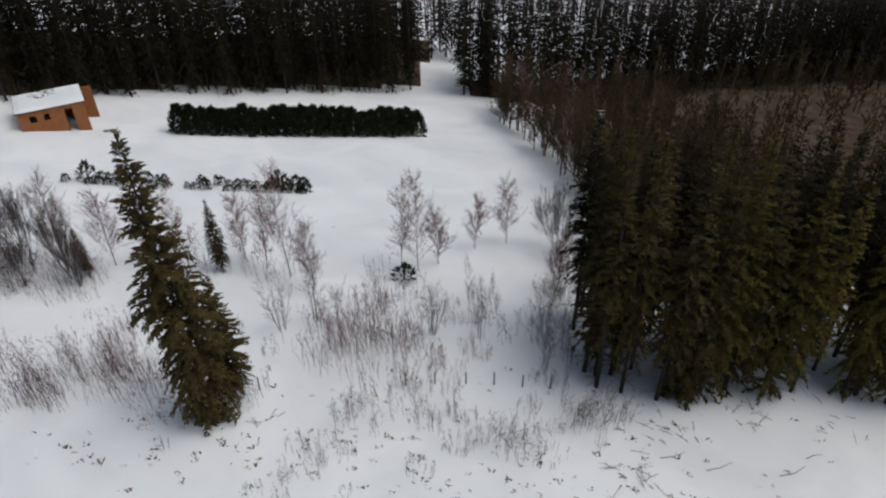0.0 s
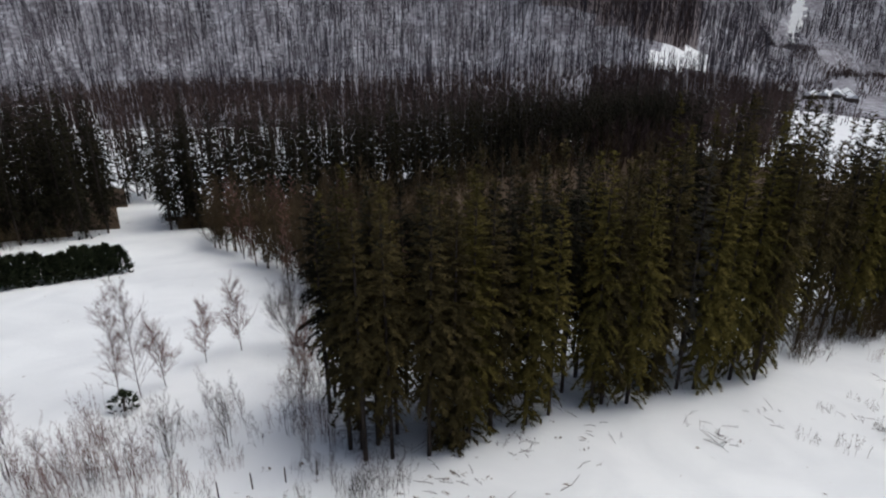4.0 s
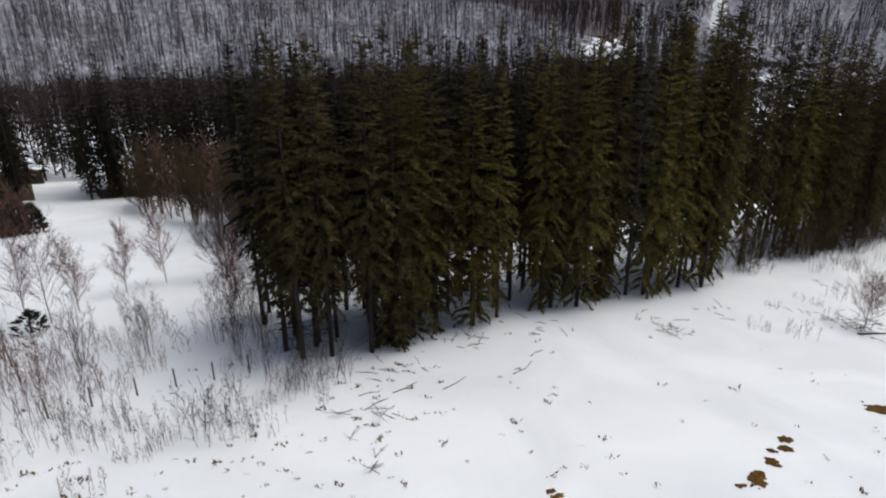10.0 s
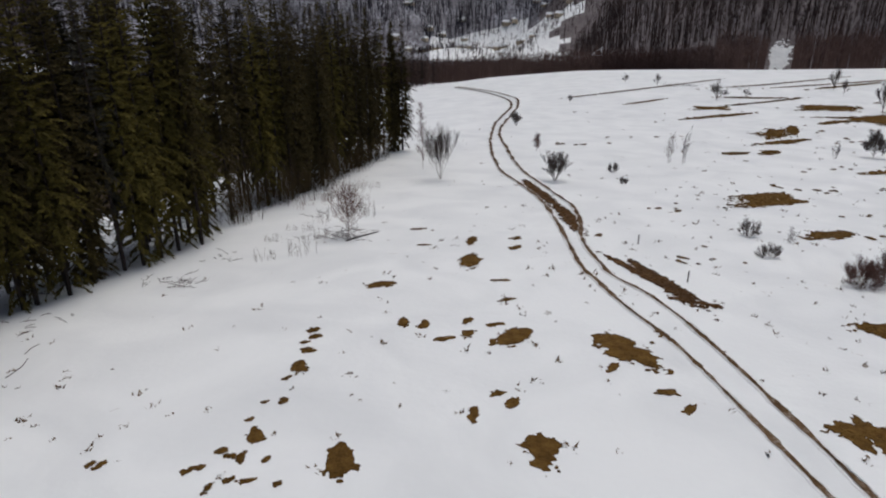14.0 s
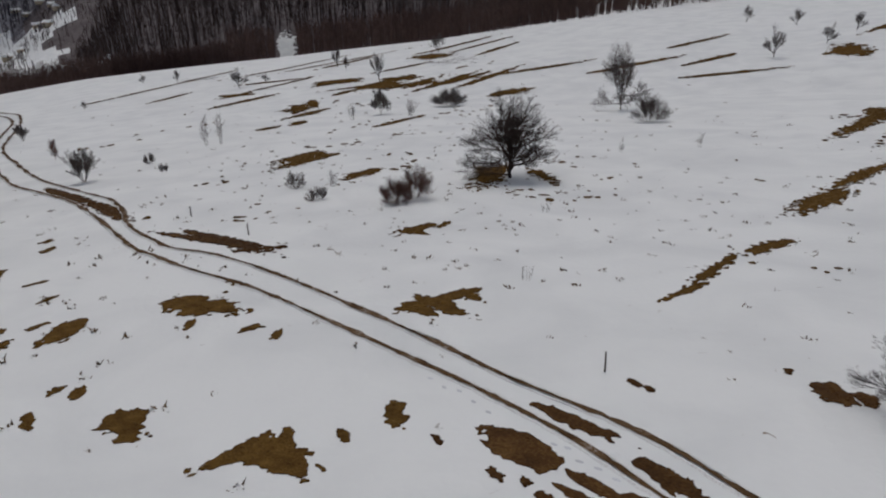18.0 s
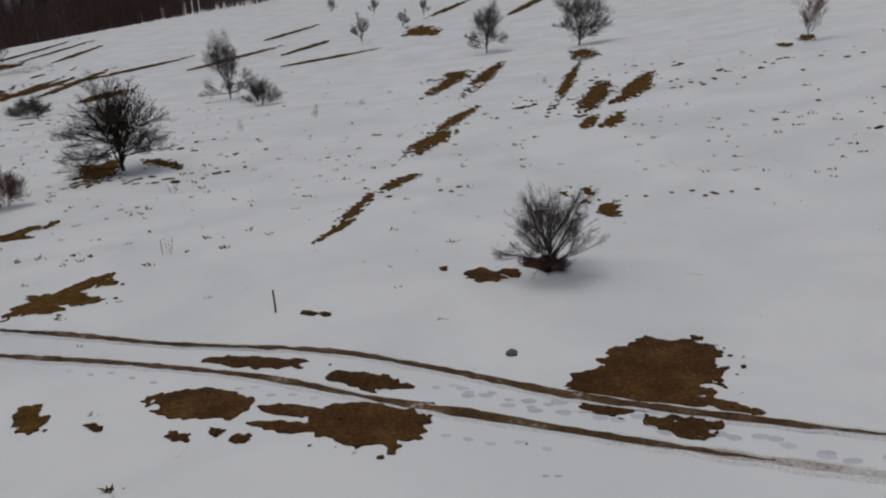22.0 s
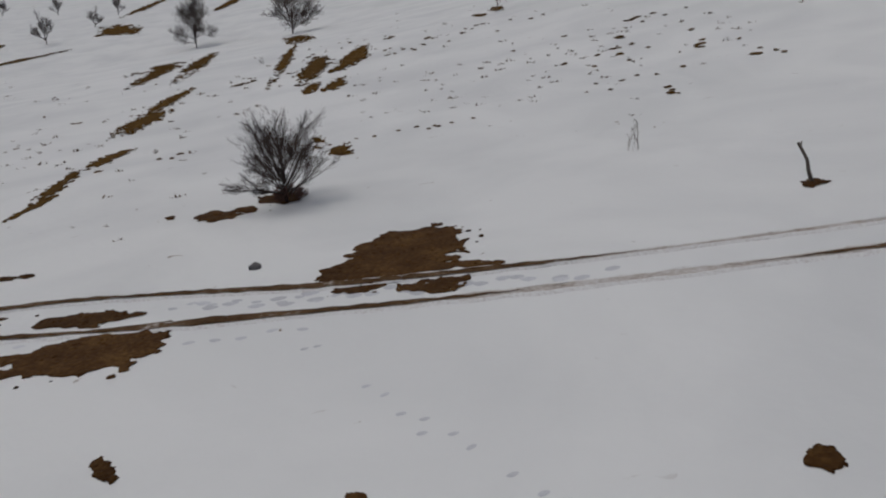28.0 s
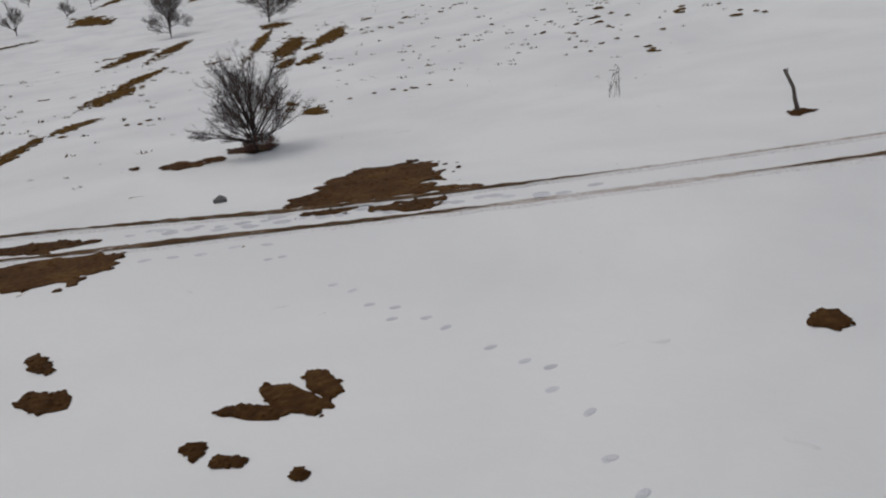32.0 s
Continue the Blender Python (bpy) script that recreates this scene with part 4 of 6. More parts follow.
E_ = ((98.8, 28.7, 9.3, 6.1, "round"), (108.7, 34.8, 11.0, 1.9, "birch"), (57.6, 25.2, 4.6, 3.0, "birch"), (183.7, 33.6, 4.3, 3.1, "round"), (102.3, 11.5, 4.9, 4.8, "round"), (136.4, 20.0, 3.3, 1.4, "birch"),
      (130.2, -5.5, 5.4, 2.2, "stems"), (130.5, -8.0, 6.2, 2.2, "stems"), (114.8, 3.6, 1.7, 1.9, "dense"), (103.6, 1.3, 1.2, 1.6, "dense"), (161.8, -46.8, 6.4, 5.3, "tree"), (154.1, -38.0, 3.6, 2.9, "stems"),
      (75.5, -13.1, 2.1, 2.5, "dense"), (66.9, -13.9, 1.4, 2.6, "dense"), (73.9, -16.9, 1.9, 1.3, "stems"), (170.3, -67.7, 5.0, 9.5, "dense"), (152.6, -51.3, 3.6, 4.0, "stems"))
for i, (px, py, h, w, st) in enumerate(E_):
    shrub(400 + i, px, py, h, w, st, "leafless dark shrub standing in the snowy field", "shrub", "field_shrub", i * 37)
F_ = ((269.9, -22.6, 8.4, 7.2), (246.4, -69.7, 10.2, 6.3), (310.2, -68.5, 9.3, 4.7), (336.9, 12.8, 5.0, 3.3), (319.6, -1.4, 6.0, 3.2), (250.4, 27.6, 3.0, 2.1), (282.9, -33.8, 3.9, 3.8), (294.3, -68.7, 6.0, 3.0), (323.1, -120.8, 9.4, 8.5),
      (178.8, -183.0, 11.8, 7.3), (232.0, -246.2, 7.3, 5.5), (260.2, -246.1, 7.7, 5.2), (186.0, -213.2, 7.8, 6.4), (197.6, -239.8, 7.4, 5.5))
FARTREE = [proto(make_bare("far_field_tree", branchy_meshes(440 + i, 8.0, 5.4, 1.2, 0.14, 7, 2, 5, (TWIG, TWIG_GREY), 0.85, 0.03, 0.2), "leafless tree far off on the snowy field", "tree", "far field trees")) for i in range(3)]
for i, (px, py, h, w) in enumerate(F_):
    plant(FARTREE[i % 3], px, py, i * 50, w / 5.4, 0.1, h / 8.0)
shrub(460, 129.0, -91.9, 15.0, 11.0, "tree", "tall leafless tree with pale fine branches on the slope", "tree", "bare_tree")
shrub(461, 104.6, -81.3, 5.6, 7.0, "dense", "round leafless bush beside a tall bare tree", "bush", "round_bush")
shrub(462, 114.5, -166.7, 15.0, 12.0, "tree", "leafless tree on the upper slope", "tree", "bare_tree", 70)
shrub(463, 81.3, -157.2, 13.7, 16.0, "tree", "spreading leafless tree on the upper slope", "tree", "bare_tree", 120)
shrub(464, 21.6, -103.6, 5.1, 3.4, "birch", "small leafless sapling on the slope", "sapling", "sapling")
shrub(465, 68.2, -35.8, 10.0, 11.0, "tree", "broad dark leafless fruit tree over brown turf", "tree", "fruit_tree", 40)
shrub(466, 62.6, -22.8, 3.6, 4.2, "dense", "dense reddish leafless bush in snow", "bush", "reddish_bush")
shrub(467, 61.2, -20.4, 2.8, 3.6, "dense", "dense reddish leafless bush in snow", "bush", "reddish_bush", 60)
for i, (px, py, h, w) in enumerate(((51.4, -31.3, 0.9, 1.4), (35.2, -21.0, 1.0, 1.2), (74.0, -66.8, 2.0, 1.6), (77.2, -56.7, 1.6, 1.1), (50.8, -88.6, 1.0, 1.1), (145.7, -49.3, 3.6, 4.8), (1.2, -32.4, 1.3, 0.3))):
    shrub(470 + i, px, py, h, w, "reed", "small tuft of dry stalks in snow", "weed", "dry_weed", i * 60)
NEARBUSH = make_bare("near_bush", branchy_meshes(483, 4.2, 4.7, 0.5, 0.065, 30, 3, 3, (TWIG, TWIG), 0.6, 0.0052, 0.1, 6, 0.42), "rounded leafless bush with stiff upward twigs", "bush")
NEARBUSH.matrix_basis = Matrix.Translation((14.9, -27.3, ground_z(14.9, -27.3))) @ Matrix(((1, 0, 0.15, 0), (0, 1, 0.08, 0), (0, 0, 1, 0), (0, 0, 0, 1)))

shrub(490, 14.9, -27.6, 0.9, 1.5, "dense", "low tangle of twigs at the foot of the bush", "shrub", "low_shrub")

# ---------- scrub in the clearing ----------
SHOOT = [proto(make_bare("reddish_shoots", bare_meshes(620 + i, hh, ww, n, 0.25, 4, 2, 0.013, (m, m), 1.7, 0.3, 4, 0.0075, ww * 0.55), "thin reddish leafless shoots standing in snow", "scrub", "scrub in the clearing", True))
         for i, (hh, ww, n, m) in enumerate(((2.6, 2.0, 12, TWIG_RED), (2.0, 2.4, 14, TWIG_RED), (3.2, 1.6, 9, TWIG), (1.5, 2.2, 14, TWIG_BROWN), (3.8, 1.4, 6, TWIG_RED)))]
for cx, cy, sx, sy, n, ks in ((-27.0, 35.5, 6.5, 2.4, 44, (0, 1, 3)), (-24.0, 43.0, 5.0, 1.5, 8, (1, 3)), (-5.5, 41.0, 3.4, 2.4, 34, (0, 0, 2, 4)), (-3.5, 47.5, 3.5, 1.2, 12, (1, 3)), (8.6, 42.5, 1.3, 4.5, 20, (2, 4, 2)), (3.0, 46.0, 1.2, 4.0, 10, (1, 2)), (-3.0, 35.0, 2.6, 2.2, 12, (2, 3)),
                              (3.5, 31.0, 3.2, 1.4, 14, (3, 2)), (10.5, 33.8, 1.8, 1.0, 12, (3, 3, 2)), (-9.5, 28.0, 3.0, 2.0, 9, (3,)), (-37.0, 47.5, 4.5, 1.6, 36, (0, 1, 3, 4)), (-17.0, 51.0, 6.0, 1.6, 16, (0, 2, 4)), (13.0, 56.0, 1.5, 5.0, 16, (0, 2, 4)), (60.0, 29.0, 6.0, 2.5, 8, (3,)), (80.0, 38.5, 6.0, 1.2, 10, (3, 0))):
    for _ in range(int(n * 1.3)):
        s_ = rnd.uniform(0.5, 1.1)
        plant(SHOOT[rnd.choice(ks)], rnd.gauss(cx, sx), rnd.gauss(cy, sy), rnd.uniform(0, 360), s_, 0.05, s_ * rnd.uniform(0.8, 1.2))


# ---------- bare earth, turf, ruts and footprints ----------
def lattice(x, y, k):
    """Smooth value noise from -1 to 1 over arrays."""
    ix, iy = np.floor(x).astype(np.int64), np.floor(y).astype(np.int64)
    u, w = x - ix, y - iy
    u, w = u * u * (3 - 2 * u), w * w * (3 - 2 * w)

    def h(a, b):
        q = (a * 374761393 + b * 668265263 + k * 974634777) & 0x7FFFFFFF
        q = ((q ^ (q >> 13)) * 1274126177) & 0x7FFFFFFF
        return (q ^ (q >> 16)) / 0x7FFFFFFF

    low = h(ix, iy) * (1 - u) + h(ix + 1, iy) * u
    top = h(ix, iy + 1) * (1 - u) + h(ix + 1, iy + 1) * u
    return 2 * (low * (1 - w) + top * w) - 1


def thaw_mesh(k, ovals, mat, ragged=1.0, fringe=1.0, strewn=0.0):
    """Bare ground draped on the snow about the first oval's middle: where the ovals (x, y, a, b, turn), joined and gnawed by noise of several sizes, are above nought. Flecks lie round its upper edge and snow is left in it. strewn: flecks alone, the sparser the higher."""
    cx, cy, a0, b0, turn = ovals[0]
    ca, sa = math.cos(radians(turn)), math.sin(radians(turn))
    away = math.hypot(cx, cy)
    loc = []
    for x_, y_, a, b, tr in ovals:
        dx, dy = x_ - cx, y_ - cy
        loc.append((dx * ca + dy * sa, -dx * sa + dy * ca, a, b, radians(tr - turn)))
    ext = [(p, q, math.hypot(a * math.cos(r), b * math.sin(r)), math.hypot(a * math.sin(r), b * math.cos(r))) for p, q, a, b, r in loc]
    pad = 1.9
    x0, x1 = min(p - pad * w for p, q, w, h in ext), max(p + pad * w for p, q, w, h in ext)
    y0, y1 = min(q - pad * h for p, q, w, h in ext), max(q + pad * h for p, q, w, h in ext)
    cell = max(0.035 + 0.0011 * away, math.sqrt((x1 - x0) * (y1 - y0) / 18000))
    n, m = max(10, int((x1 - x0) / cell)), max(10, int((y1 - y0) / cell))
    gx, gy = np.linspace(x0, x1, n), np.linspace(y0, y1, m)
    X, Y = np.meshgrid(gx, gy, indexing="ij")
    f0 = np.full(X.shape, -9.0)
    for p, q, a, b, r in loc:
        lx, ly = (X - p) * math.cos(r) + (Y - q) * math.sin(r), -(X - p) * math.sin(r) + (Y - q) * math.cos(r)
        d = np.hypot(lx / a, ly / b)
        f0 = np.maximum(f0, (1 - d) * min(1.0, 0.6 + 0.4 * b / max(b0, 0.05)))
    big = min(max(0.9 * math.sqrt(a0 * b0), 0.3), 5.0)
    small = max((0.2 if strewn else 0.3) * min(1.0, 0.35 + a0 * 0.5), 3.0 * cell)
    hx, hy = ground_z(cx + 2, cy) - ground_z(cx - 2, cy), ground_z(cx, cy + 2) - ground_z(cx, cy - 2)
    steep = math.hypot(hx, hy) + 1e-6
    hx, hy = (hx * ca + hy * sa) / steep, (-hx * sa + hy * ca) / steep
    upper = 1 + 0.55 * np.clip((X * hx + Y * hy) / max(0.5 * (a0 + b0), 0.2), -1, 1)
    sx = 1 / (1 + 0.5 * min(2.0, a0 / b0 - 1))
    rim = np.exp(-((f0 + 0.2) / 0.48) ** 2) * upper
    if strewn:
        f0, rim = np.minimum(f0, 0.0) * 0.6 - strewn, 1.0
    val = f0 + ragged * (0.24 * lattice(X * sx / big, Y / big, k) + 0.2 * lattice(X * sx / big * 2.3, Y / big * 2.3, k + 1))
    val += fringe * rim * (0.44 * lattice(X * 0.8 / small, Y / small, k + 2) + 0.26 * lattice(X * 1.6 / small, Y * 1.9 / small, k + 3))
    val += 0.1 * ragged * lattice(X * 0.8 / small / 0.6, Y / small / 0.6, k + 4) - 0.02
    val[0, :] = val[-1, :] = -1
    val[:, 0] = val[:, -1] = -1
    val = np.where(f0 < -0.88, -1.0, val)
    lift = 0.02 + 0.0006 * away
    z0 = ground_z(cx, cy)
    on = val > 0
    index = np.full(X.shape, -1)
    index[on] = np.arange(int(on.sum()))
    flat, up = [np.stack([X[on], Y[on]], -1)], [0.012 * lattice(X[on] * 3, Y[on] * 3, k) + 0.004]
    count = on[:-1, :-1] * 1 + on[1:, :-1] + on[1:, 1:] + on[:-1, 1:]
    full = np.argwhere(count == 4)
    f = [(int(index[i, j]), int(index[i + 1, j]), int(index[i + 1, j + 1]), int(index[i, j + 1])) for i, j in full]
    cuts, extra, total = {}, [], int(on.sum())

    def cut(p, q):
        key = (p, q) if p < q else (q, p)
        if key not in cuts:
            t = val[p] / (val[p] - val[q])
            extra.append((X[p] + (X[q] - X[p]) * t, Y[p] + (Y[q] - Y[p]) * t))
            cuts[key] = total + len(extra) - 1
        return cuts[key]

    for i, j in np.argwhere((count > 0) & (count < 4)).tolist():
        ring = ((i, j), (i + 1, j), (i + 1, j + 1), (i, j + 1))
        poly = []
        for e in range(4):
            p, q = ring[e], ring[(e + 1) % 4]
            if on[p]:
                poly.append(int(index[p]))
            if on[p] != on[q]:
                poly.append(cut(p, q))
        if len(poly) > 2:
            f.append(tuple(poly))
    if extra:
        flat.append(np.array(extra))
        up.append(np.full(len(extra), -0.022))
    P, lifts = np.concatenate(flat), np.concatenate(up)
    wx, wy = cx + P[:, 0] * ca - P[:, 1] * sa, cy + P[:, 0] * sa + P[:, 1] * ca
    v = np.stack([wx - cx, wy - cy, height(wx, wy) - z0 + lift + lifts], -1).tolist()
    sheet, loose = split_pieces(v, f)
    v, f = [], []
    # clods and tussocks on the bare ground
    g = random.Random(k)
    inside = np.argwhere(on)
    far = 1 + 0.03 * away
    for _ in range(int(min(420, 40 + 45 * a0 * b0)) if len(inside) else 0):
        i, j = inside[g.randrange(len(inside))]
        lx, ly = X[i, j] + g.uniform(-0.5, 0.5) * cell, Y[i, j] + g.uniform(-0.5, 0.5) * cell
        wx, wy = lx * ca - ly * sa, lx * sa + ly * ca
        size = g.uniform(0.02, 0.06) * far
        z = ground_z(cx + wx, cy + wy) - z0 + lift
        k0, spin = len(v), g.uniform(0, 6.28)
        for e in range(5):
            w = spin + e * 1.2566
            r = size * g.uniform(0.6, 1.3)
            v.append((wx + r * math.cos(w), wy + r * math.sin(w), z - 0.01))
        v.append((wx + g.uniform(-0.3, 0.3) * size, wy + g.uniform(-0.3, 0.3) * size, z + size * g.uniform(0.15, 0.5)))
        f += [(k0 + e, k0 + (e + 1) % 5, k0 + 5) for e in range(5)]
    out = [("bare_ground", mesh_object("bare_ground", *piece, mat)) for piece in sheet]
    out += [(nm, mesh_object(nm, *piece, mat)) for nm, piece in (("fleck", loose), ("clod", (v, f))) if piece[1]]
    return out


def split_pieces(v, f):
    """The large connected pieces of a sheet, each by itself, and all the small ones together."""
    root = list(range(len(v)))

    def top(i):
        while root[i] != i:
            root[i] = root[root[i]]
            i = root[i]
        return i

    for q in f:
        a = top(q[0])
        for i in q[1:]:
            root[top(i)] = a
    sets = collections.defaultdict(list)
    for q in f:
        sets[top(q[0])].append(q)
    ranked = sorted(sets.values(), key=len, reverse=True)
    large = [q for q in ranked[:6] if len(q) > 0.12 * len(f)]

    def pick(faces):
        new_id = {}
        for q in faces:
            for i in q:
                new_id.setdefault(i, len(new_id))
        return [v[i] for i in new_id], [tuple(new_id[i] for i in q) for q in faces]

    return [pick(q) for q in large], pick([q for p in ranked[len(large):] for q in p])


def thaw(name, label, ovals, mat, group="patches of thawed ground", ragged=1.0, fringe=1.0):
    global seed
    seed += 5
    pieces = thaw_mesh(seed, ovals, mat, ragged, fringe)
    if not pieces:
        return
    ob = thing(name, label, "bare ground" if mat is not SNOW else "snow", group, at=(ovals[0][0], ovals[0][1], ground_z(ovals[0][0], ovals[0][1])))
    for nm, me in pieces:
        tagged(part(nm, me, ob), kind="" if nm == "bare_ground" else "stuff")


MUD_EAST = ((52.39, 11.53, 2.41, 1.09, 9.41), (59.69, 13.35, 1.78, 0.76, 9.72), (43.37, 16.11, 1.31, 0.99, 145.85), (36.86, 4.81, 1.72, 1.12, 160.78), (36.63, 11.82, 0.75, 0.43, 14.84), (36.55, 10.42, 0.74, 0.48, 7.89), (38.3, 8.05, 0.59, 0.4, -4.36), (36.41, 7.41, 0.71, 0.45, 0.02), (28.59, 14.8, 0.77, 0.5, 28.3), (33.52, 16.51, 0.37, 0.35, -11.05), (32.53, 15.92, 0.36, 0.33, 156.07), (30.65, 15.38, 0.31, 0.29, 8.58), (24.88, 13.6, 0.34, 0.2, 30.11), (21.74, 13.24, 0.62, 0.39, 34.71), (21.2, 8.89, 1.29, 0.91, 21.87), (27.04, 4.66, 0.85, 0.34, 12.91), (29.48, 3.93, 0.47, 0.29, 142.71), (28.86, 3.07, 0.57, 0.39, 156.67))
MUD_NEAR = ((58.55, 8.88, 0.92, 0.55, 165.7), (62.33, 9.54, 0.72, 0.39, -2.93), (19.89, 12.81, 0.3, 0.2, 36.47), (20.25, 13.88, 0.19, 0.17, 69.09), (19.96, 13.34, 0.2, 0.18, 113.76), (33.73, -14.99, 2.85, 0.98, 107.36), (21.26, -2.92, 1.52, 0.77, 102.76), (21.79, -4.54, 0.83, 0.42, -8.98), (22.28, -8.7, 0.7, 0.45, 123.78), (21.96, -8.64, 0.89, 0.55, 172.7), (21.18, -6.46, 0.5, 0.34, -171.16), (20.92, -3.84, 1.94, 1.21, -152.35))
TURF_EAST = ((101.86, -18.31, 6.13, 4.38, -39.29), (50.2, -18.9, 2.31, 1.22, 120.23), (50.8, -21.4, 0.91, 0.49, -39.66), (197.28, -32.75, 10.4, 5.35, -12.79), (70.92, -34.82, 6.9, 3.09, -34.94), (230.61, -66.52, 8.15, 5.77, -94.08), (150.17, -18.65, 3.5, 2.69, 138.14), (156.86, -26.21, 4.78, 2.94, -22.37), (254.26, -56.28, 7.64, 5.9, -111.52), (244.38, -19.29, 5.43, 4.68, -107.37), (244.92, -75.69, 7.05, 5.14, -102.75), (226.26, -78.99, 5.75, 4.22, -89.8), (306.65, -110.68, 10.03, 8.03, -173.03), (189.69, -95.09, 6.15, 3.45, -86.64), (205.61, -37.95, 7.2, 2.84, -10.87))
TURF_SOUTH = ((70.97, -34.53, 7.21, 2.38, 163.68), (67.97, -39.66, 4.4, 1.82, 167.73), (29.9, -28.9, 2.2, 0.4, -69.9), (32.9, -33.8, 4.5, 0.65, -60.3), (34.9, -39.9, 3.0, 0.9, -80.5), (43.2, -54.3, 4.8, 1.3, -69.1), (48.4, -65.0, 6.5, 0.9, -69.8), (78.3, -103.1, 20.0, 1.2, -61.1), (75.0, -110.2, 24.0, 1.3, -61.5), (31.0, -62.8, 2.8, 0.6, -72.2), (37.6, -77.7, 9.5, 1.1, -69.4), (28.6, -63.0, 3.0, 0.8, -75.7), (32.8, -73.3, 2.3, 0.7, -83.8), (34.6, -82.4, 8.9, 1.1, -74.4), (48.7, -91.7, 19.4, 0.6, -65.9))
TURF_SLOPE = ((82.9, -110.16, 10.77, 1.66, 129.59), (68.05, -132.95, 14.26, 2.03, 120.1), (17.12, -37.71, 1.23, 0.6, 117.15), (20.08, -41.15, 1.07, 0.47, 119.49), (16.6, -36.9, 0.7, 0.5, 159.0), (168.91, -202.89, 12.66, 5.14, 142.16), (49.62, -18.46, 1.87, 0.72, -166.63), (32.87, -14.55, 2.1, 0.9, -159.48), (32.73, -13.2, 1.41, 0.69, -170.79), (33.6, -16.59, 1.26, 0.68, -176.97), (22.18, -106.38, 3.66, 0.69, 105.89), (23.72, -102.43, 2.04, 0.67, 118.87))
MUD_LARGE = [(7.45, -20.8, 1.75, 2.35, -166.0), (8.2, -19.3, 1.2, 1.0, -34.0), (4.95, -19.4, 1.05, 0.38, 178.0), (7.0, -18.9, 2.0, 0.55, -165.0)]
MUD_LOWER = [(7.8, -17.7, 0.85, 0.42, -165.0), (5.7, -17.9, 0.9, 0.55, -155.0)]
MUD_RUTS = [(12.9, -13.9, 1.7, 1.35, -158.0), (17.9, -12.1, 1.95, 0.95, -159.0), (15.4, -13.1, 1.5, 0.34, -160.0), (14.9, -12.4, 1.4, 0.3, -159.0)]
MUD_TOP = [(19.1, -14.7, 2.1, 0.45, -156.0)]
MUD_TOP_B = [(14.7, -15.6, 1.35, 0.52, -167.0)]
MUD_ROAD = ((17.02, -10.48, 0.42, 0.2, -169.87), (19.7, -9.49, 0.29, 0.14, -179.1), (16.18, -11.27, 0.26, 0.15, -177.15), (15.3, -11.4, 0.33, 0.2, -155.6))
MUD_BUSH = ((17.3, -25.76, 0.98, 0.73, 152.38), (16.38, -26.39, 0.56, 0.44, 165.88), (15.7, -28.17, 1.26, 0.93, 138.06), (20.95, -18.75, 0.43, 0.27, 177.66), (20.18, -18.94, 0.31, 0.2, 167.79), (19.45, -25.62, 0.36, 0.22, 141.77), (-4.34, -25.89, 0.44, 0.33, 75.06), (8.97, -9.78, 0.38, 0.17, 150.86), (8.0, -8.82, 0.63, 0.28, 165.31), (-1.79, -11.5, 0.36, 0.26, 56.78), (5.23, -8.0, 0.14, 0.09, 149.87), (4.67, -7.86, 0.18, 0.07, -179.81), (3.82, -7.74, 0.08, 0.04, 172.6))
seed = 900
for patches, mat, name, label in ((MUD_EAST, TURF, "turf_patch", "thawed patch of brown turf in the snow"), (MUD_NEAR, TURF, "turf_patch", "thawed patch of brown turf in the snow"),
                                  (TURF_EAST, TURF, "turf_patch", "thawed strip of brown dead grass in snow"), (TURF_SOUTH, TURF, "turf_patch", "thawed strip of yellowish dead grass in snow"),
                                  (TURF_SLOPE, TURF, "turf_patch", "thawed strip of yellowish dead grass in snow"), (MUD_ROAD, MUD, "mud_patch", "wet brown mud beside the wheel ruts"),
                                  (MUD_BUSH, MUD, "mud_patch", "dark bare earth showing through the snow")):
    for px, py, a, b, rz in patches:
        if math.hypot(px, py) > 60:
            b *= 0.5 if py > -50 else 1.1
        elif px > 18:
            b *= 0.72
        thaw(name, label, [(px, py, a * 0.98, b * 0.98, rz)], mat, "patches of thawed ground", 1.3 if py < -26 and a > 3 * b else 0.9 if a > 1.2 else 1.1, 1.7 if py < -26 and a > 3 * b else 0.55 if patches is MUD_BUSH else 0.8 if 1.2 < a < 3 else 1.15)
for az, r, a, b in ((98.4, 632, 26, 7), (50.9, 1195, 70, 9)):
    thaw("snowy_glade", "open snowy glade in the leafless hillside wood", [(r * math.sin(radians(az)), r * math.cos(radians(az)), a, b, 90 - az)], SNOW, "snowy glades", 1.1, 1.0)
TURF_BY_RUTS = [(38.90, -1.20, 1.3, 1.3, -52.1), (37.70, -2.45, 2.45, 1.0, -139.5), (36.95, -1.70, 1.01, 0.60, -116.6)]
TURF_LOW = [(25.45, 1.15, 0.86, 0.75, -100.0), (25.00, 1.00, 1.65, 0.50, -166.0)]
for ovals in (TURF_BY_RUTS, TURF_LOW):
    thaw("turf_patch", "thawed patch of brown turf beside the wheel ruts", ovals, TURF, "patches of thawed ground", 0.7, 0.6)
MUD_NEAREST = [(4.6, -9.1, 0.62, 0.26, 150.0), (4.85, -8.78, 0.55, 0.2, -178.0), (4.35, -9.5, 0.42, 0.2, 135.0)]
for ovals in (MUD_NEAREST, MUD_LARGE, MUD_LOWER, MUD_RUTS, MUD_TOP, MUD_TOP_B):
    thaw("mud_patch", "wet brown mud churned up beside the wheel ruts", ovals, MUD, "patches of thawed ground", 0.65, 0.55)
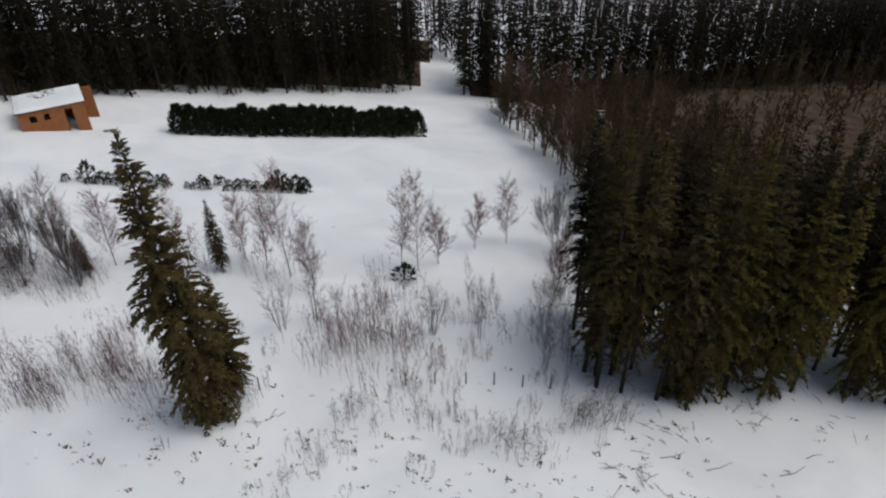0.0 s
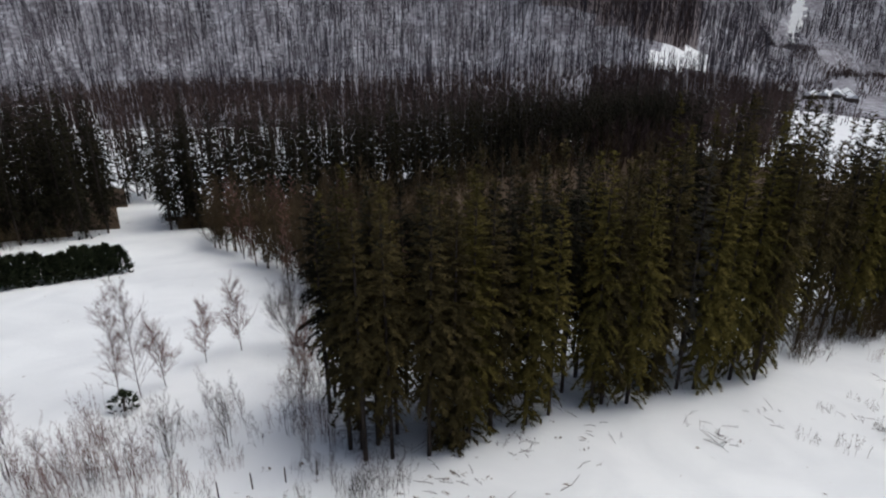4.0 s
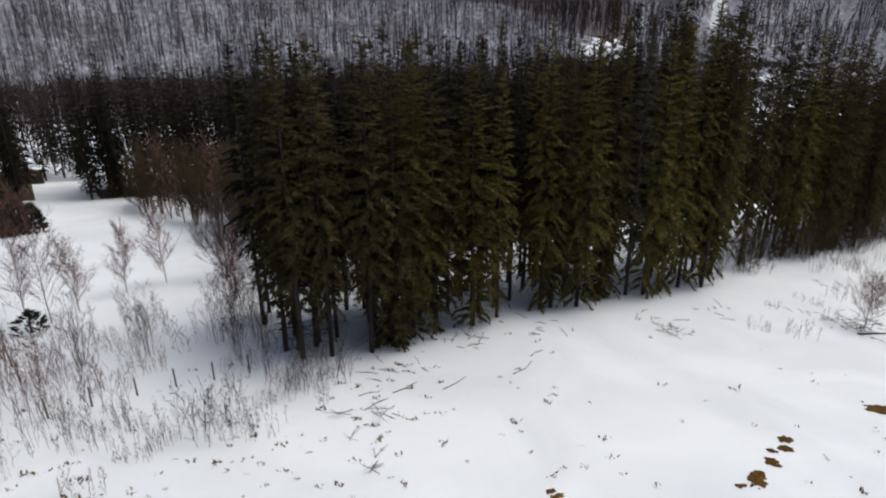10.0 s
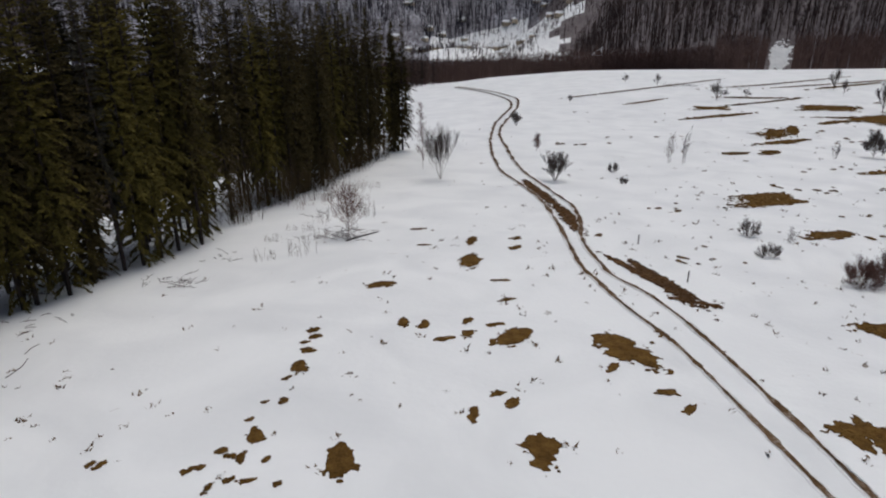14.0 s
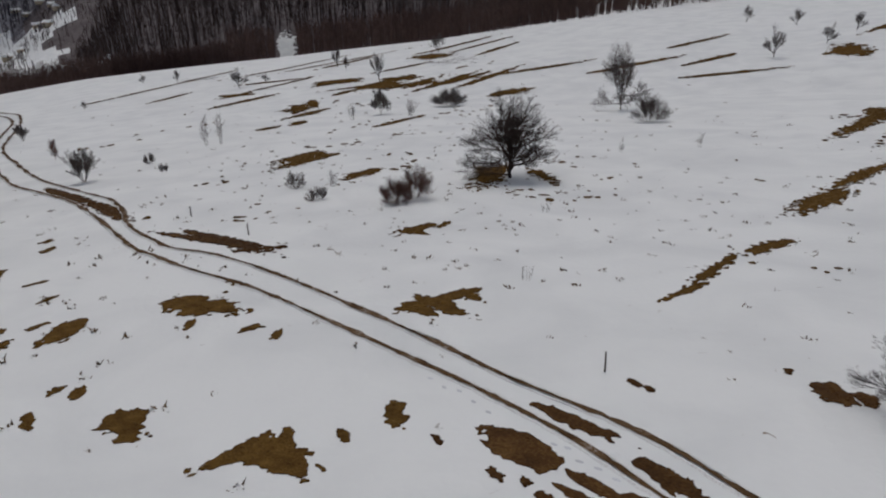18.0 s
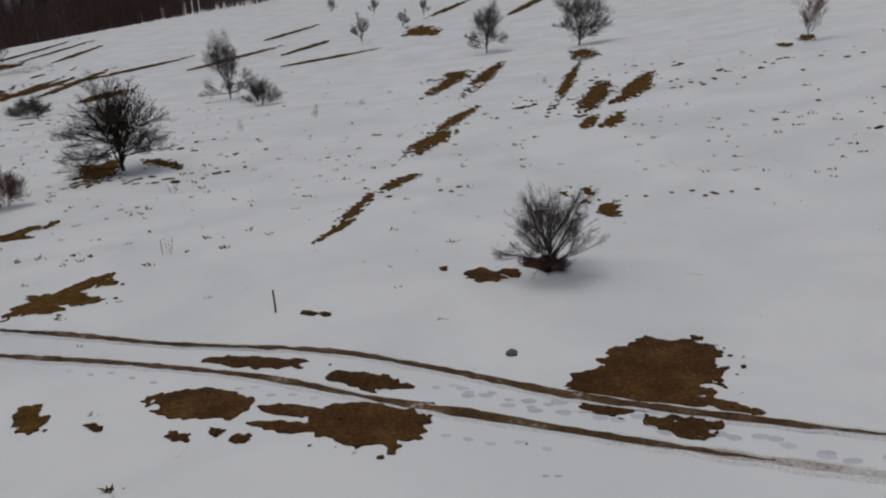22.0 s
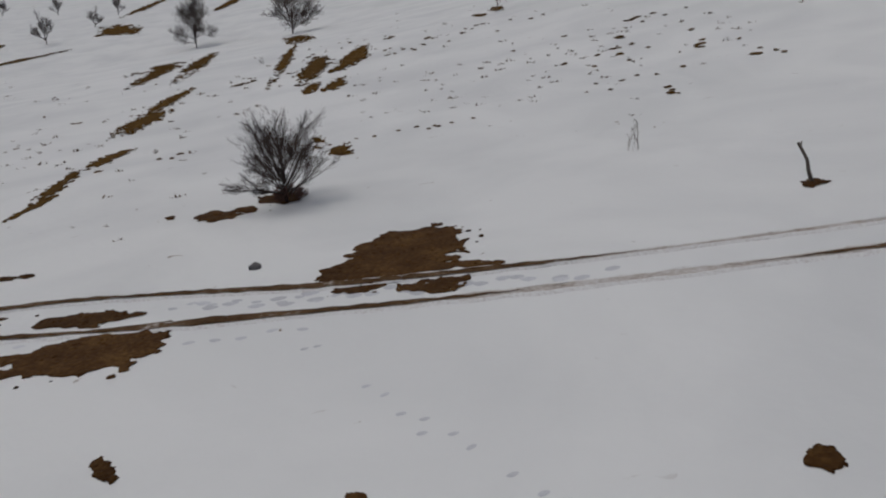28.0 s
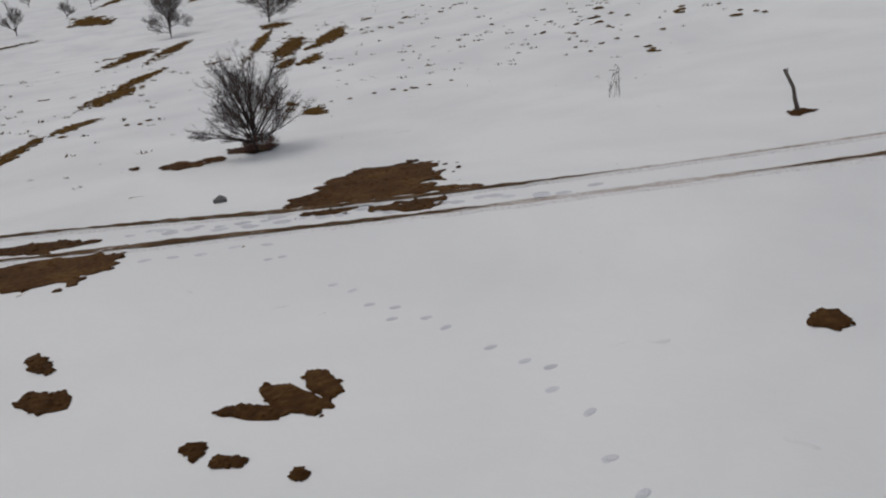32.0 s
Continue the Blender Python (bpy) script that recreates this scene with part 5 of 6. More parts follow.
# small clumps of turf in a loose row, and single ones on the field
CLUMPS = ((33.4, 16.4), (32.5, 15.8), (31.6, 16.0), (30.7, 15.6), (30.5, 15.1), (28.6, 15.1), (27.1, 14.7), (24.5, 14.4), (24.7, 13.6), (22.8, 14.2), (20.2, 13.9), (20.1, 12.9), (18.6, 14.3), (18.8, 14.0), (18.6, 12.4), (18.7, 11.7), (20.2, 11.8), (18.9, 10.5), (17.8, 12.9), (17.7, 18.4), (17.8, 18.0))
for px, py in CLUMPS:
    thaw("turf_clump", "small clump of dark turf poking through the snow", [(px, py, rnd.uniform(0.16, 0.34), rnd.uniform(0.1, 0.18), rnd.uniform(-60, 10))], TURF, "small turf clumps")
for px, py in ((43.5, 6.5), (47.8, 7.9), (38.6, 6.1), (35.0, 8.6), (35.2, -1.4), (67.4, 2.0), (85.8, -3.8), (85.3, -6.1), (56.2, 17.0), (62.8, 19.8), (33.2, -4.3), (31.8, -5.4), (62.0, 9.6)):
    thaw("turf_clump", "small clump of dark turf poking through the snow", [(px, py, rnd.uniform(0.4, 0.7), rnd.uniform(0.2, 0.35), rnd.uniform(-70, -10))], TURF, "small turf clumps")
# places where only flecks of dead grass show: middle, half axes, turn, sparseness
FLECKED = ((4, -66, 9, 10, 150, 0.59), (3, -52, 6, 5, 155, 0.59), (-3, -56, 9, 6, 141, 0.6), (2, -47.5, 6, 2.5, 134, 0.66), (54, -45, 7, 13, 150, 0.59), (75, -48, 9, 4, -169, 0.51), (89, -27, 14, 7, -40, 0.54), (120, -30, 20, 8, -45, 0.54), (150, -55, 22, 9, -50, 0.51), (88, -5, 4, 3, -60, 0.49), (60, -8, 10, 5, -30, 0.61),
           (80, -105, 14, 5, -63, 0.49), (47, -90, 6, 12, 120, 0.54), (19, -40, 2, 1.4, 148, 0.44), (14.3, -41, 1.2, 3, 120, 0.54), (42.5, -3.3, 4, 1.0, -12, 0.49), (24, -85, 6, 12, 110, 0.59), (35, -76, 5, 12, 115, 0.51), (195, -40, 30, 12, -50, 0.51), (33, -36, 3, 6, 140, 0.59), (240, -90, 30, 14, -60, 0.49), (160, 10, 25, 8, -50, 0.59))
for px, py, a, b, rz, sparse in FLECKED:
    seed += 5
    flecks = thaw_mesh(seed, [(px, py, a, b, rz)], TURF, 0.8, 1.0, sparse)
    if not flecks:
        continue
    ob = thing("turf_flecks", "scattered flecks of dead grass showing through thin snow", "bare ground", kind="stuff", at=(px, py, ground_z(px, py)))
    for nm, me in flecks:
        tagged(part(nm, me, ob), kind="stuff")
STRIPS = (((223.7, -113.9), (224.7, -143.8)), ((200.5, -125.2), (205.1, -162.7)), ((223.5, -175.5), (232.8, -207.8)), ((189.3, -157.6), (194.7, -182.7)), ((172.3, -143.9), (163.0, -169.1)), ((168.8, -194.2), (170.4, -211.2)), ((190.1, -234.4), (205.6, -284.9)), ((149.3, -230.0), (164.9, -283.6)), ((231.1, -47.7), (234.1, -64.8)), ((220.3, -62.7), (230.1, -81.0)), ((92.4, -13.1), (102.8, -23.8)), ((169.6, -25.5), (189.0, -38.8)), ((78.1, -19.6), (83.9, -25.1)), ((216.2, -11.2), (236.1, -31.6)), ((222.4, -94.1), (225.2, -130.7)), ((276.8, -24.1), (279.9, -49.8)), ((215.5, -79.6), (232.8, -107.2)))
for (x0, y0), (x1, y1) in STRIPS:
    cx, cy, L = (x0 + x1) / 2, (y0 + y1) / 2, math.hypot(x1 - x0, y1 - y0)
    thaw("turf_strip", "long thawed terrace edge with dead grass", [(cx, cy, L / 2, 1.1 + L * 0.02, math.degrees(math.atan2(y1 - y0, x1 - x0)))], TURF, "thawed terrace edges")


TERRACES = ((247.4, 7.2, 267.1, -5.0, 0.5), (239.6, -13.8, 248.8, -25.4, 1.2), (253.2, -25.8, 281.5, -53.7, 0.5), (246.9, -47.2, 257.5, -64.8, 1.4), (219.2, -47.6, 226.2, -54.8, 0.8), (226.0, -55.9, 249.1, -83.6, 1.6), (219.7, -71.4, 237.4, -89.5, 1.2), (212.8, -74.2, 236.3, -103.1, 1.1), (209.1, -86.2, 234.9, -118.9, 1.1), (268.7, -73.4, 283.1, -99.5, 0.9), (325.6, -113.1, 353.5, -161.0, 1.2), (311.6, -123.7, 335.7, -165.1, 0.8), (186.5, -87.2, 190.1, -98.5, 1.3), (270.2, 25.8, 351.8, -27.7, 0.45), (307.2, -19.9, 356.9, -77.4, 0.45), (309.1, -36.2, 355.6, -112.3, 0.45), (311.2, -62.0, 335.2, -89.8, 0.8), (284.9, -125.0, 304.9, -151.0, 1.2), (135.2, -39.0, 148.3, -51.6, 0.6))
for x0, y0, x1, y1, w in TERRACES:
    cx, cy, L = (x0 + x1) / 2, (y0 + y1) / 2, math.hypot(x1 - x0, y1 - y0)
    thaw("turf_strip", "long thawed terrace edge with dead grass", [(cx, cy, L / 2, w * 1.7, math.degrees(math.atan2(y1 - y0, x1 - x0)))], TURF, "thawed terrace edges")
SIDE_TRACKS = ((59.2, 0.6, 49.8, -5.8, 0.35), (59.9, -0.9, 48.5, -6.6, 0.5), (80.3, 7.5, 68.3, 4.0, 0.5), (84.5, 9.1, 72.4, 5.0, 0.4), (99.7, 15.4, 80.3, 7.9, 0.5), (49.5, -4.5, 49.2, -8.1, 0.3))
for x0, y0, x1, y1, w in SIDE_TRACKS:
    cx, cy, L = (x0 + x1) / 2, (y0 + y1) / 2, math.hypot(x1 - x0, y1 - y0)
    thaw("mud_patch", "wet muddy side track beside the ruts", [(cx, cy, L / 2, w * 1.7, math.degrees(math.atan2(y1 - y0, x1 - x0)))], MUD, "patches of thawed ground")


def spline(pts, step):
    """Points along a smooth curve through pts."""
    P = [Vector((*p, 0)) for p in pts]
    P = [P[0] * 2 - P[1], *P, P[-1] * 2 - P[-2]]
    out = []
    for i in range(1, len(P) - 2):
        a, b, c, d = P[i - 1:i + 3]
        n = max(2, int((c - b).length / step))
        for k in range(n):
            t = k / n
            out.append(0.5 * (2 * b + (c - a) * t + (2 * a - 5 * b + 4 * c - d) * t * t + (3 * b - a - 3 * c + d) * t ** 3))
    out.append(P[-2])
    return out


RUT_A = ((-30, -28.5), (-14, -24.6), (-5.6, -22.1), (-0.6, -20.5), (3.6, -19.2), (8.6, -17.9), (13.3, -17.3), (17.5, -16.5), (23.6, -13.9), (28.5, -12.25), (37.7, -8.65), (44.8, -5.5), (49.7, -3.0), (54.0, 0.1), (64.9, 3.4), (80.4, 5.9), (94.1, 11.2), (112.1, 18.5), (140.2, 27.1), (174.6, 35.9), (245.0, 45.0), (280.0, 57.0), (353.0, 98.0))
RUT_B = ((-29, -26.6), (-13.3, -22.6), (-5.0, -20.1), (-0.4, -18.6), (3.8, -17.3), (7.1, -16.4), (10.1, -15.7), (13.4, -14.9), (17.6, -14.1), (21.6, -12.8), (25.7, -11.2), (38.8, -5.55), (42.0, -4.0), (46.8, -1.2), (51.3, 1.0), (55.4, 2.7), (69.6, 6.3), (84.5, 10.6), (97.0, 15.8), (112.6, 22.5), (145.6, 31.7), (189.9, 40.5), (240.0, 46.5), (276.6, 59.5), (352.9, 100.0))


def rut(pts, seed):
    """One wheel rut: churned snow lips to both sides and a muddy bottom with tread marks."""
    g = random.Random(seed)
    line, slim = spline(pts, 0.35), []
    n = len(line)
    for i, p in enumerate(line):
        if p.length > 24:
            q = min(1.0, (p.length - 24) / 30)
            p += Vector((-0.3, 1.0, 0)) * q * (0.3 * noise.noise((i * 0.035, seed * 7, 2)) + 0.13 * noise.noise((i * 0.13, seed * 7, 5)))
    lips_v, lips_f, bed_v, bed_f, tread_v, tread_f = [], [], [], [], [], []
    for i, p in enumerate(line):
        d = (line[min(i + 1, n - 1)] - line[max(i - 1, 0)]).normalized()
        s = Vector((-d.y, d.x, 0))
        far = max(0.0, p.length - 20)
        w = 0.15 + 0.1 * noise.noise((i * 0.11, seed, 0)) + 0.09 * noise.noise((i * 0.45, seed, 9)) + 0.0012 * far
        w *= 1 + min(1.0, far / 25) * (0.7 * noise.noise((i * 0.06, seed, 21)) + 0.4 * noise.noise((i * 0.27, seed, 31)))
        if seed == 1 and p.x < 3:
            w *= 0.55
        lift = 0.02 + 0.0006 * p.length
        for k, (o, z) in enumerate(((-0.5, -0.03), (-0.3, 0.012), (-0.06, 0.02), (0.06, 0.02), (0.3, 0.012), (0.5, -0.03))):
            q = (w + abs(o) * 0.32) * (1 if o > 0 else -1) * (1 + 0.25 * noise.noise((i * 0.45, k * 3.3, seed)))
            if abs(o) < 0.1:
                q = w * (1 if o > 0 else -1) * (1 + 0.3 * noise.noise((i * 0.6, k * 5.1, seed)))
            c = p + s * q
            zz = z * (0.7 + 0.6 * noise.noise((i * 0.5, k * 2.0, seed + 4))) if z > 0 else z
            lips_v.append((c.x, c.y, ground_z(c.x, c.y) + lift + zz))
        f_ = 1.0
        if seed == 2:
            f_ = min(1.0, max(0.0, (abs(p.x - 0.6) - 2.6) / 4.0 + 0.35 * noise.noise((i * 0.3, 0, 3))))
        elif p.x < 4:
            f_ = max(0.0, 1 - (4 - p.x) * 0.28) if p.x > -8 else min(0.8, (-8 - p.x) * 0.25)
            f_ = max(0.0, f_ + 0.2 * noise.noise((i * 0.3, 0, 13)))
        if p.x > 14:
            f_ *= min(1.25, max(0.15, 0.8 + 0.9 * noise.noise((i * 0.09, seed * 3, 41)) + 0.3 * noise.noise((i * 0.5, seed, 43))))
        slim.append(f_)
        for o in (-1.1, 0.0, 1.1):
            c = p + s * (w * o)
            tread_v.append((c.x, c.y, ground_z(c.x, c.y) + lift + (0.0 if i % 2 else 0.02)))
        for k, o in enumerate((-1.15, 0.0, 1.15)):
            c = p + s * (w * f_ * o * (1 + 0.45 * noise.noise((i * 0.8, k * 4.0, seed + 7))))
            bed_v.append((c.x, c.y, ground_z(c.x, c.y) + lift + (0.012 if i % 2 else 0.03) + 0.015 * g.random()))
        if i < n - 1:
            for k in (0, 1, 3, 4):
                a = 6 * i + k
                lips_f.append((a, a + 1, a + 7, a + 6))
            for k in (0, 1):
                a = 3 * i + k
                if -12 < p.x < 9:
                    tread_f.append((a, a + 1, a + 4, a + 3))
                if max(slim[-1], slim[-2] if i else 0) > 0.08:
                    bed_f.append((a, a + 1, a + 4, a + 3))
    ob = thing("wheel_rut", "muddy wheel rut with churned snow lips across the field", "rut", "wheel ruts")
    part("snow_lip", mesh_object("snow_lip", lips_v, lips_f, RIDGE, True), ob, "grey churned snow lip")
    part("rut_bed", mesh_object("rut_bed", bed_v, bed_f, RUTBED), ob, "brown muddy bottom of the rut")
    part("tread_bed", mesh_object("tread_bed", tread_v, tread_f, TREAD), ob, "packed snow with tyre tread marks")


RUTBED = material("rut_bed", [(0.036, 0.019, 0.008), (0.075, 0.043, 0.018), (0.13, 0.082, 0.042), (0.48, 0.45, 0.41)], 0.8, 0.8, 0.8, 7.0, 0.05, 0.6)
TREAD = material("tread_snow", [(0.25, 0.2, 0.15), (0.5, 0.47, 0.43), (0.68, 0.68, 0.67)], 0.8, 0.8, 0.8, 9.0, 0.05, 0.5)
rut(RUT_A, 1)
rut(RUT_B, 2)


def footprint_mesh(seed):
    """A trodden print: low soft rim round a flat middle; hollow's shade is painted in."""
    g = random.Random(seed)
    v, f, n = [(0, 0, 0.008)], [], 14
    for q, z in ((0.55, 0.002), (0.85, 0.004), (1.05, 0.006), (1.7, -0.012)):
        for j in range(n):
            t = 2 * math.pi * j / n
            w = q * (1 + 0.12 * g.uniform(-1, 1))
            v.append((0.17 * w * math.cos(t), 0.085 * w * math.sin(t), z))
    f += [(0, 1 + j, 1 + (j + 1) % n) for j in range(n)]
    for k in range(3):
        for j in range(n):
            a, b = 1 + k * n, 1 + (k + 1) * n
            f.append((a + j, b + j, b + (j + 1) % n, a + (j + 1) % n))
    return mesh_object("footprint", v, f, TRODDEN_SHADE, True)


# greyer and bluer than the snow, to give the shallow prints their shade
TRODDEN_SHADE = material("shaded_trodden_snow", [(0.52, 0.54, 0.56), (0.62, 0.64, 0.66), (0.72, 0.745, 0.75)], 3.0, 0.6, 0.3, 20.0, 0.1)
PRINTS = [footprint_mesh(i) for i in range(4)]


def step_at(px, py, rz, s=1.0):
    i = int(abs(px * 7 + py * 13)) % 4
    ob = new("footprint", PRINTS[i])
    ob.matrix_basis = pose(px, py, ground_z(px, py) + 0.012, 0, 0, rz)
    ob.scale = (s, s, 1)
    tagged(ob, "old footprint trodden into the snow", "footprint", "footprints in the snow")


FEET = ((7.56, -14.21), (7.32, -14.35), (5.56, -12.77), (5.09, -12.5), (4.57, -11.91), (4.03, -11.38), (4.11, -11.8), (3.51, -11.43), (3.14, -11.11), (2.39, -10.53), (1.9, -10.18), (1.57, -10.05), (1.5, -9.53), (1.06, -9.1), (0.83, -8.32), (0.54, -7.84))
FEET2 = ((12.48, -16.35), (12.13, -16.72), (11.45, -16.62), (10.85, -16.9), (10.22, -16.8), (9.48, -16.78), (9.14, -17.12), (8.5, -16.89), (8.16, -17.22), (17.84, -13.21), (17.46, -13.54), (16.58, -13.47), (15.99, -13.82), (15.24, -14.02), (24.38, -10.92), (23.36, -11.17), (22.83, -11.63), (21.76, -11.81), (20.78, -12.01), (10.59, -14.39), (9.98, -14.54), (9.38, -14.67), (8.82, -15.1), (8.07, -15.18))
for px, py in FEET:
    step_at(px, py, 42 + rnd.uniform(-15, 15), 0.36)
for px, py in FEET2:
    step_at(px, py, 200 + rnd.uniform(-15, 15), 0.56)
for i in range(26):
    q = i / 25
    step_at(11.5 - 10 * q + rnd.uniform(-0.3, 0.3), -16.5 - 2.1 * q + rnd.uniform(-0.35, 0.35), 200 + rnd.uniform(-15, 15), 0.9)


# ---------- dead grass poking through the crust ----------
def grass_tufts(name, label, count, seed, spots):
    g = random.Random(seed)
    v, f = [], []
    for cx, cy, sx, sy, share in spots:
        for _ in range(int(count * share)):
            px, py = g.gauss(cx, sx), g.gauss(cy, sy)
            z = ground_z(px, py) - 0.02
            size = g.uniform(0.06, 0.22) * (1 + 0.006 * math.hypot(px, py))
            for _ in range(9):
                a, l = g.uniform(0, 6.283), size * g.uniform(0.6, 1.3)
                ox, oy = px + g.gauss(0, size * 0.8), py + g.gauss(0, size * 0.5)
                i = len(v)
                w = size * 0.28
                v += [(ox - w * math.sin(a), oy + w * math.cos(a), z), (ox + w * math.sin(a), oy - w * math.cos(a), z), (ox + l * math.cos(a) * 0.8, oy + l * math.sin(a) * 0.8, z + 0.03 + l * g.uniform(0.1, 0.7))]
                f.append((i, i + 1, i + 2))
    tagged(new(name, mesh_object(name, v, f, TURF)), label, "grass", kind="stuff")


grass_tufts("grass_tufts", "small tufts of dead grass poking through the snow", 950, 31,
            ((12, -55, 8, 9, 0.05), (40, -40, 12, 14, 0.12), (60, -20, 18, 16, 0.14), (90, -40, 30, 25, 0.15), (150, -40, 50, 40, 0.14), (45, 5, 14, 12, 0.1), (90, 0, 25, 14, 0.08), (5, -58, 6, 7, 0.06), (-4, 29, 11, 4, 0.14), (12, 29, 9, 4, 0.07), (-20, 30, 8, 4, 0.07), (20, 15, 8, 10, 0.05), (30, -90, 14, 20, 0.07)))


# ---------- posts, stumps, branches and stones ----------
def post_mesh(h, r, bend=0.0, seed=0):
    s = Soup(seed)
    s.tube([Vector((0, 0, -0.3)), Vector((bend * 0.3, 0, h * 0.5)), Vector((bend, bend * 0.4, h))], r, r * 0.8, 7)
    k = len(s.v)
    s.f.append(tuple(range(k - 7, k)))
    return s.mesh("fence_post", WOOD)


for i, (px, py) in enumerate(((-13.7, 35.1), (-3.0, 36.4), (-0.8, 36.7), (1.6, 36.9), (3.8, 37.0), (6.0, 36.9), (8.2, 36.9), (54.4, -6.1), (65.4, -1.9))):
    ob = new("fence_post", post_mesh(1.3 if i < 7 else 1.0, 0.06, rnd.uniform(-0.08, 0.08), i))
    ob.matrix_basis = pose(px, py, ground_z(px, py), 0, 0, rnd.uniform(0, 360))
    tagged(ob, "weathered grey wooden fence post standing in snow", "post", "fence posts")
ob = new("fence_post", post_mesh(1.0, 0.045, 0.03, 20))
ob.matrix_basis = pose(22.3, -18.2, ground_z(22.3, -18.2))
tagged(ob, "thin dark stake beside the wheel ruts", "post", "fence posts")
s = Soup(41)
s.tube([Vector((0, 0, -0.2)), Vector((0.26, 0, 0.4)), Vector((0.36, 0.05, 0.72)), Vector((0.72, 0.08, 1.25))], 0.07, 0.045, 7)
s.tube([Vector((0.62, 0.07, 1.1)), Vector((0.62, 0.05, 1.3))], 0.03, 0.015, 5)
ob = new("crooked_snag", s.mesh("crooked_snag", WOOD, True))
ob.matrix_basis = pose(-4.4, -25.9, ground_z(-4.4, -25.9))
tagged(ob, "crooked dark snag standing on bare earth", "snag")


def brash(seed, px, py, n, spread, length):
    """Cut branches strewn over one another, each with its side twigs."""
    g = random.Random(seed)
    z0 = ground_z(px, py)
    ob = thing("branch_pile", "pile of cut branches lying on the snow", "branches", "loose branches", at=(px, py, z0))
    for _ in range(n):
        s = Soup(g.randrange(10 ** 6))
        a, L = g.uniform(0, 6.283), length * g.uniform(0.4, 1.2)
        o = Vector((g.gauss(0, spread), g.gauss(0, spread), 0.05))
        e = o + Vector((math.cos(a) * L, math.sin(a) * L, g.uniform(0.0, 0.3) * L))
        s.tube([o, o.lerp(e, 0.5) + Vector((0, 0, 0.06 * L)), e], 0.022, 0.008, 4)
        for _ in range(4):
            q = o.lerp(e, g.uniform(0.3, 0.9))
            s.tube([q, q + Vector((g.uniform(-1, 1), g.uniform(-1, 1), g.uniform(0, 0.8))) * L * 0.3], 0.014, 0.005, 3)
        s.v = [Vector((p.x, p.y, p.z + ground_z(px + p.x, py + p.y) - z0)) for p in s.v]
        part("branch", s.mesh("branch", TWIG), ob)


for i, (px, py, n, sp, L) in enumerate(((13.0, 28.6, 12, 0.9, 1.9), (39.4, 30.4, 12, 0.6, 1.5), (10.9, 23.9, 6, 0.5, 1.2), (58.2, 26.5, 12, 1.2, 2.2), (67.4, 34.3, 8, 1.0, 1.2), (55.4, 29.2, 10, 0.9, 1.2), (23.6, 35.2, 12, 0.8, 1.2),
                                        (57.2, 24.5, 16, 1.2, 2.6), (39.9, 33.0, 8, 0.9, 1.3), (16.5, 33.2, 9, 1.2, 1.2), (30.0, 34.6, 8, 1.2, 1.2), (48.0, 33.2, 8, 1.2, 1.2), (275.4, -109.4, 90, 5.0, 4.0), (322.0, -12.0, 50, 5.0, 3.0), (-13.0, 31.2, 8, 0.8, 1.0))):
    brash(500 + i, px, py, n, sp, L)


def log(seed, p, q, r):
    s = Soup(seed)
    a = Vector((*p, ground_z(*p) + r * 0.6))
    b = Vector((*q, ground_z(*q) + r * 0.6))
    m = a.lerp(b, 0.5) + Vector((s.rng.uniform(-0.2, 0.2), s.rng.uniform(-0.2, 0.2), 0))
    m.z = ground_z(m.x, m.y) + r * 0.7
    s.v = []
    s.tube([a - a, m - a, b - a], r, r * 0.5, 6)
    ob = new("fallen_pole", s.mesh("fallen_pole", BARK, True))
    ob.location = a
    tagged(ob, "thin fallen pole half sunk in the snow", "log", "fallen poles")


for i, (p, q, r) in enumerate((((23.2, 29.2), (25.6, 30.3), 0.03), ((18.0, 29.3), (20.2, 30.2), 0.03), ((55.6, 24.6), (60.2, 23.2), 0.1), ((26.0, 31.0), (27.5, 31.5), 0.03), ((15.0, 30.2), (17.0, 30.9), 0.03))):
    log(560 + i, p, q, r)


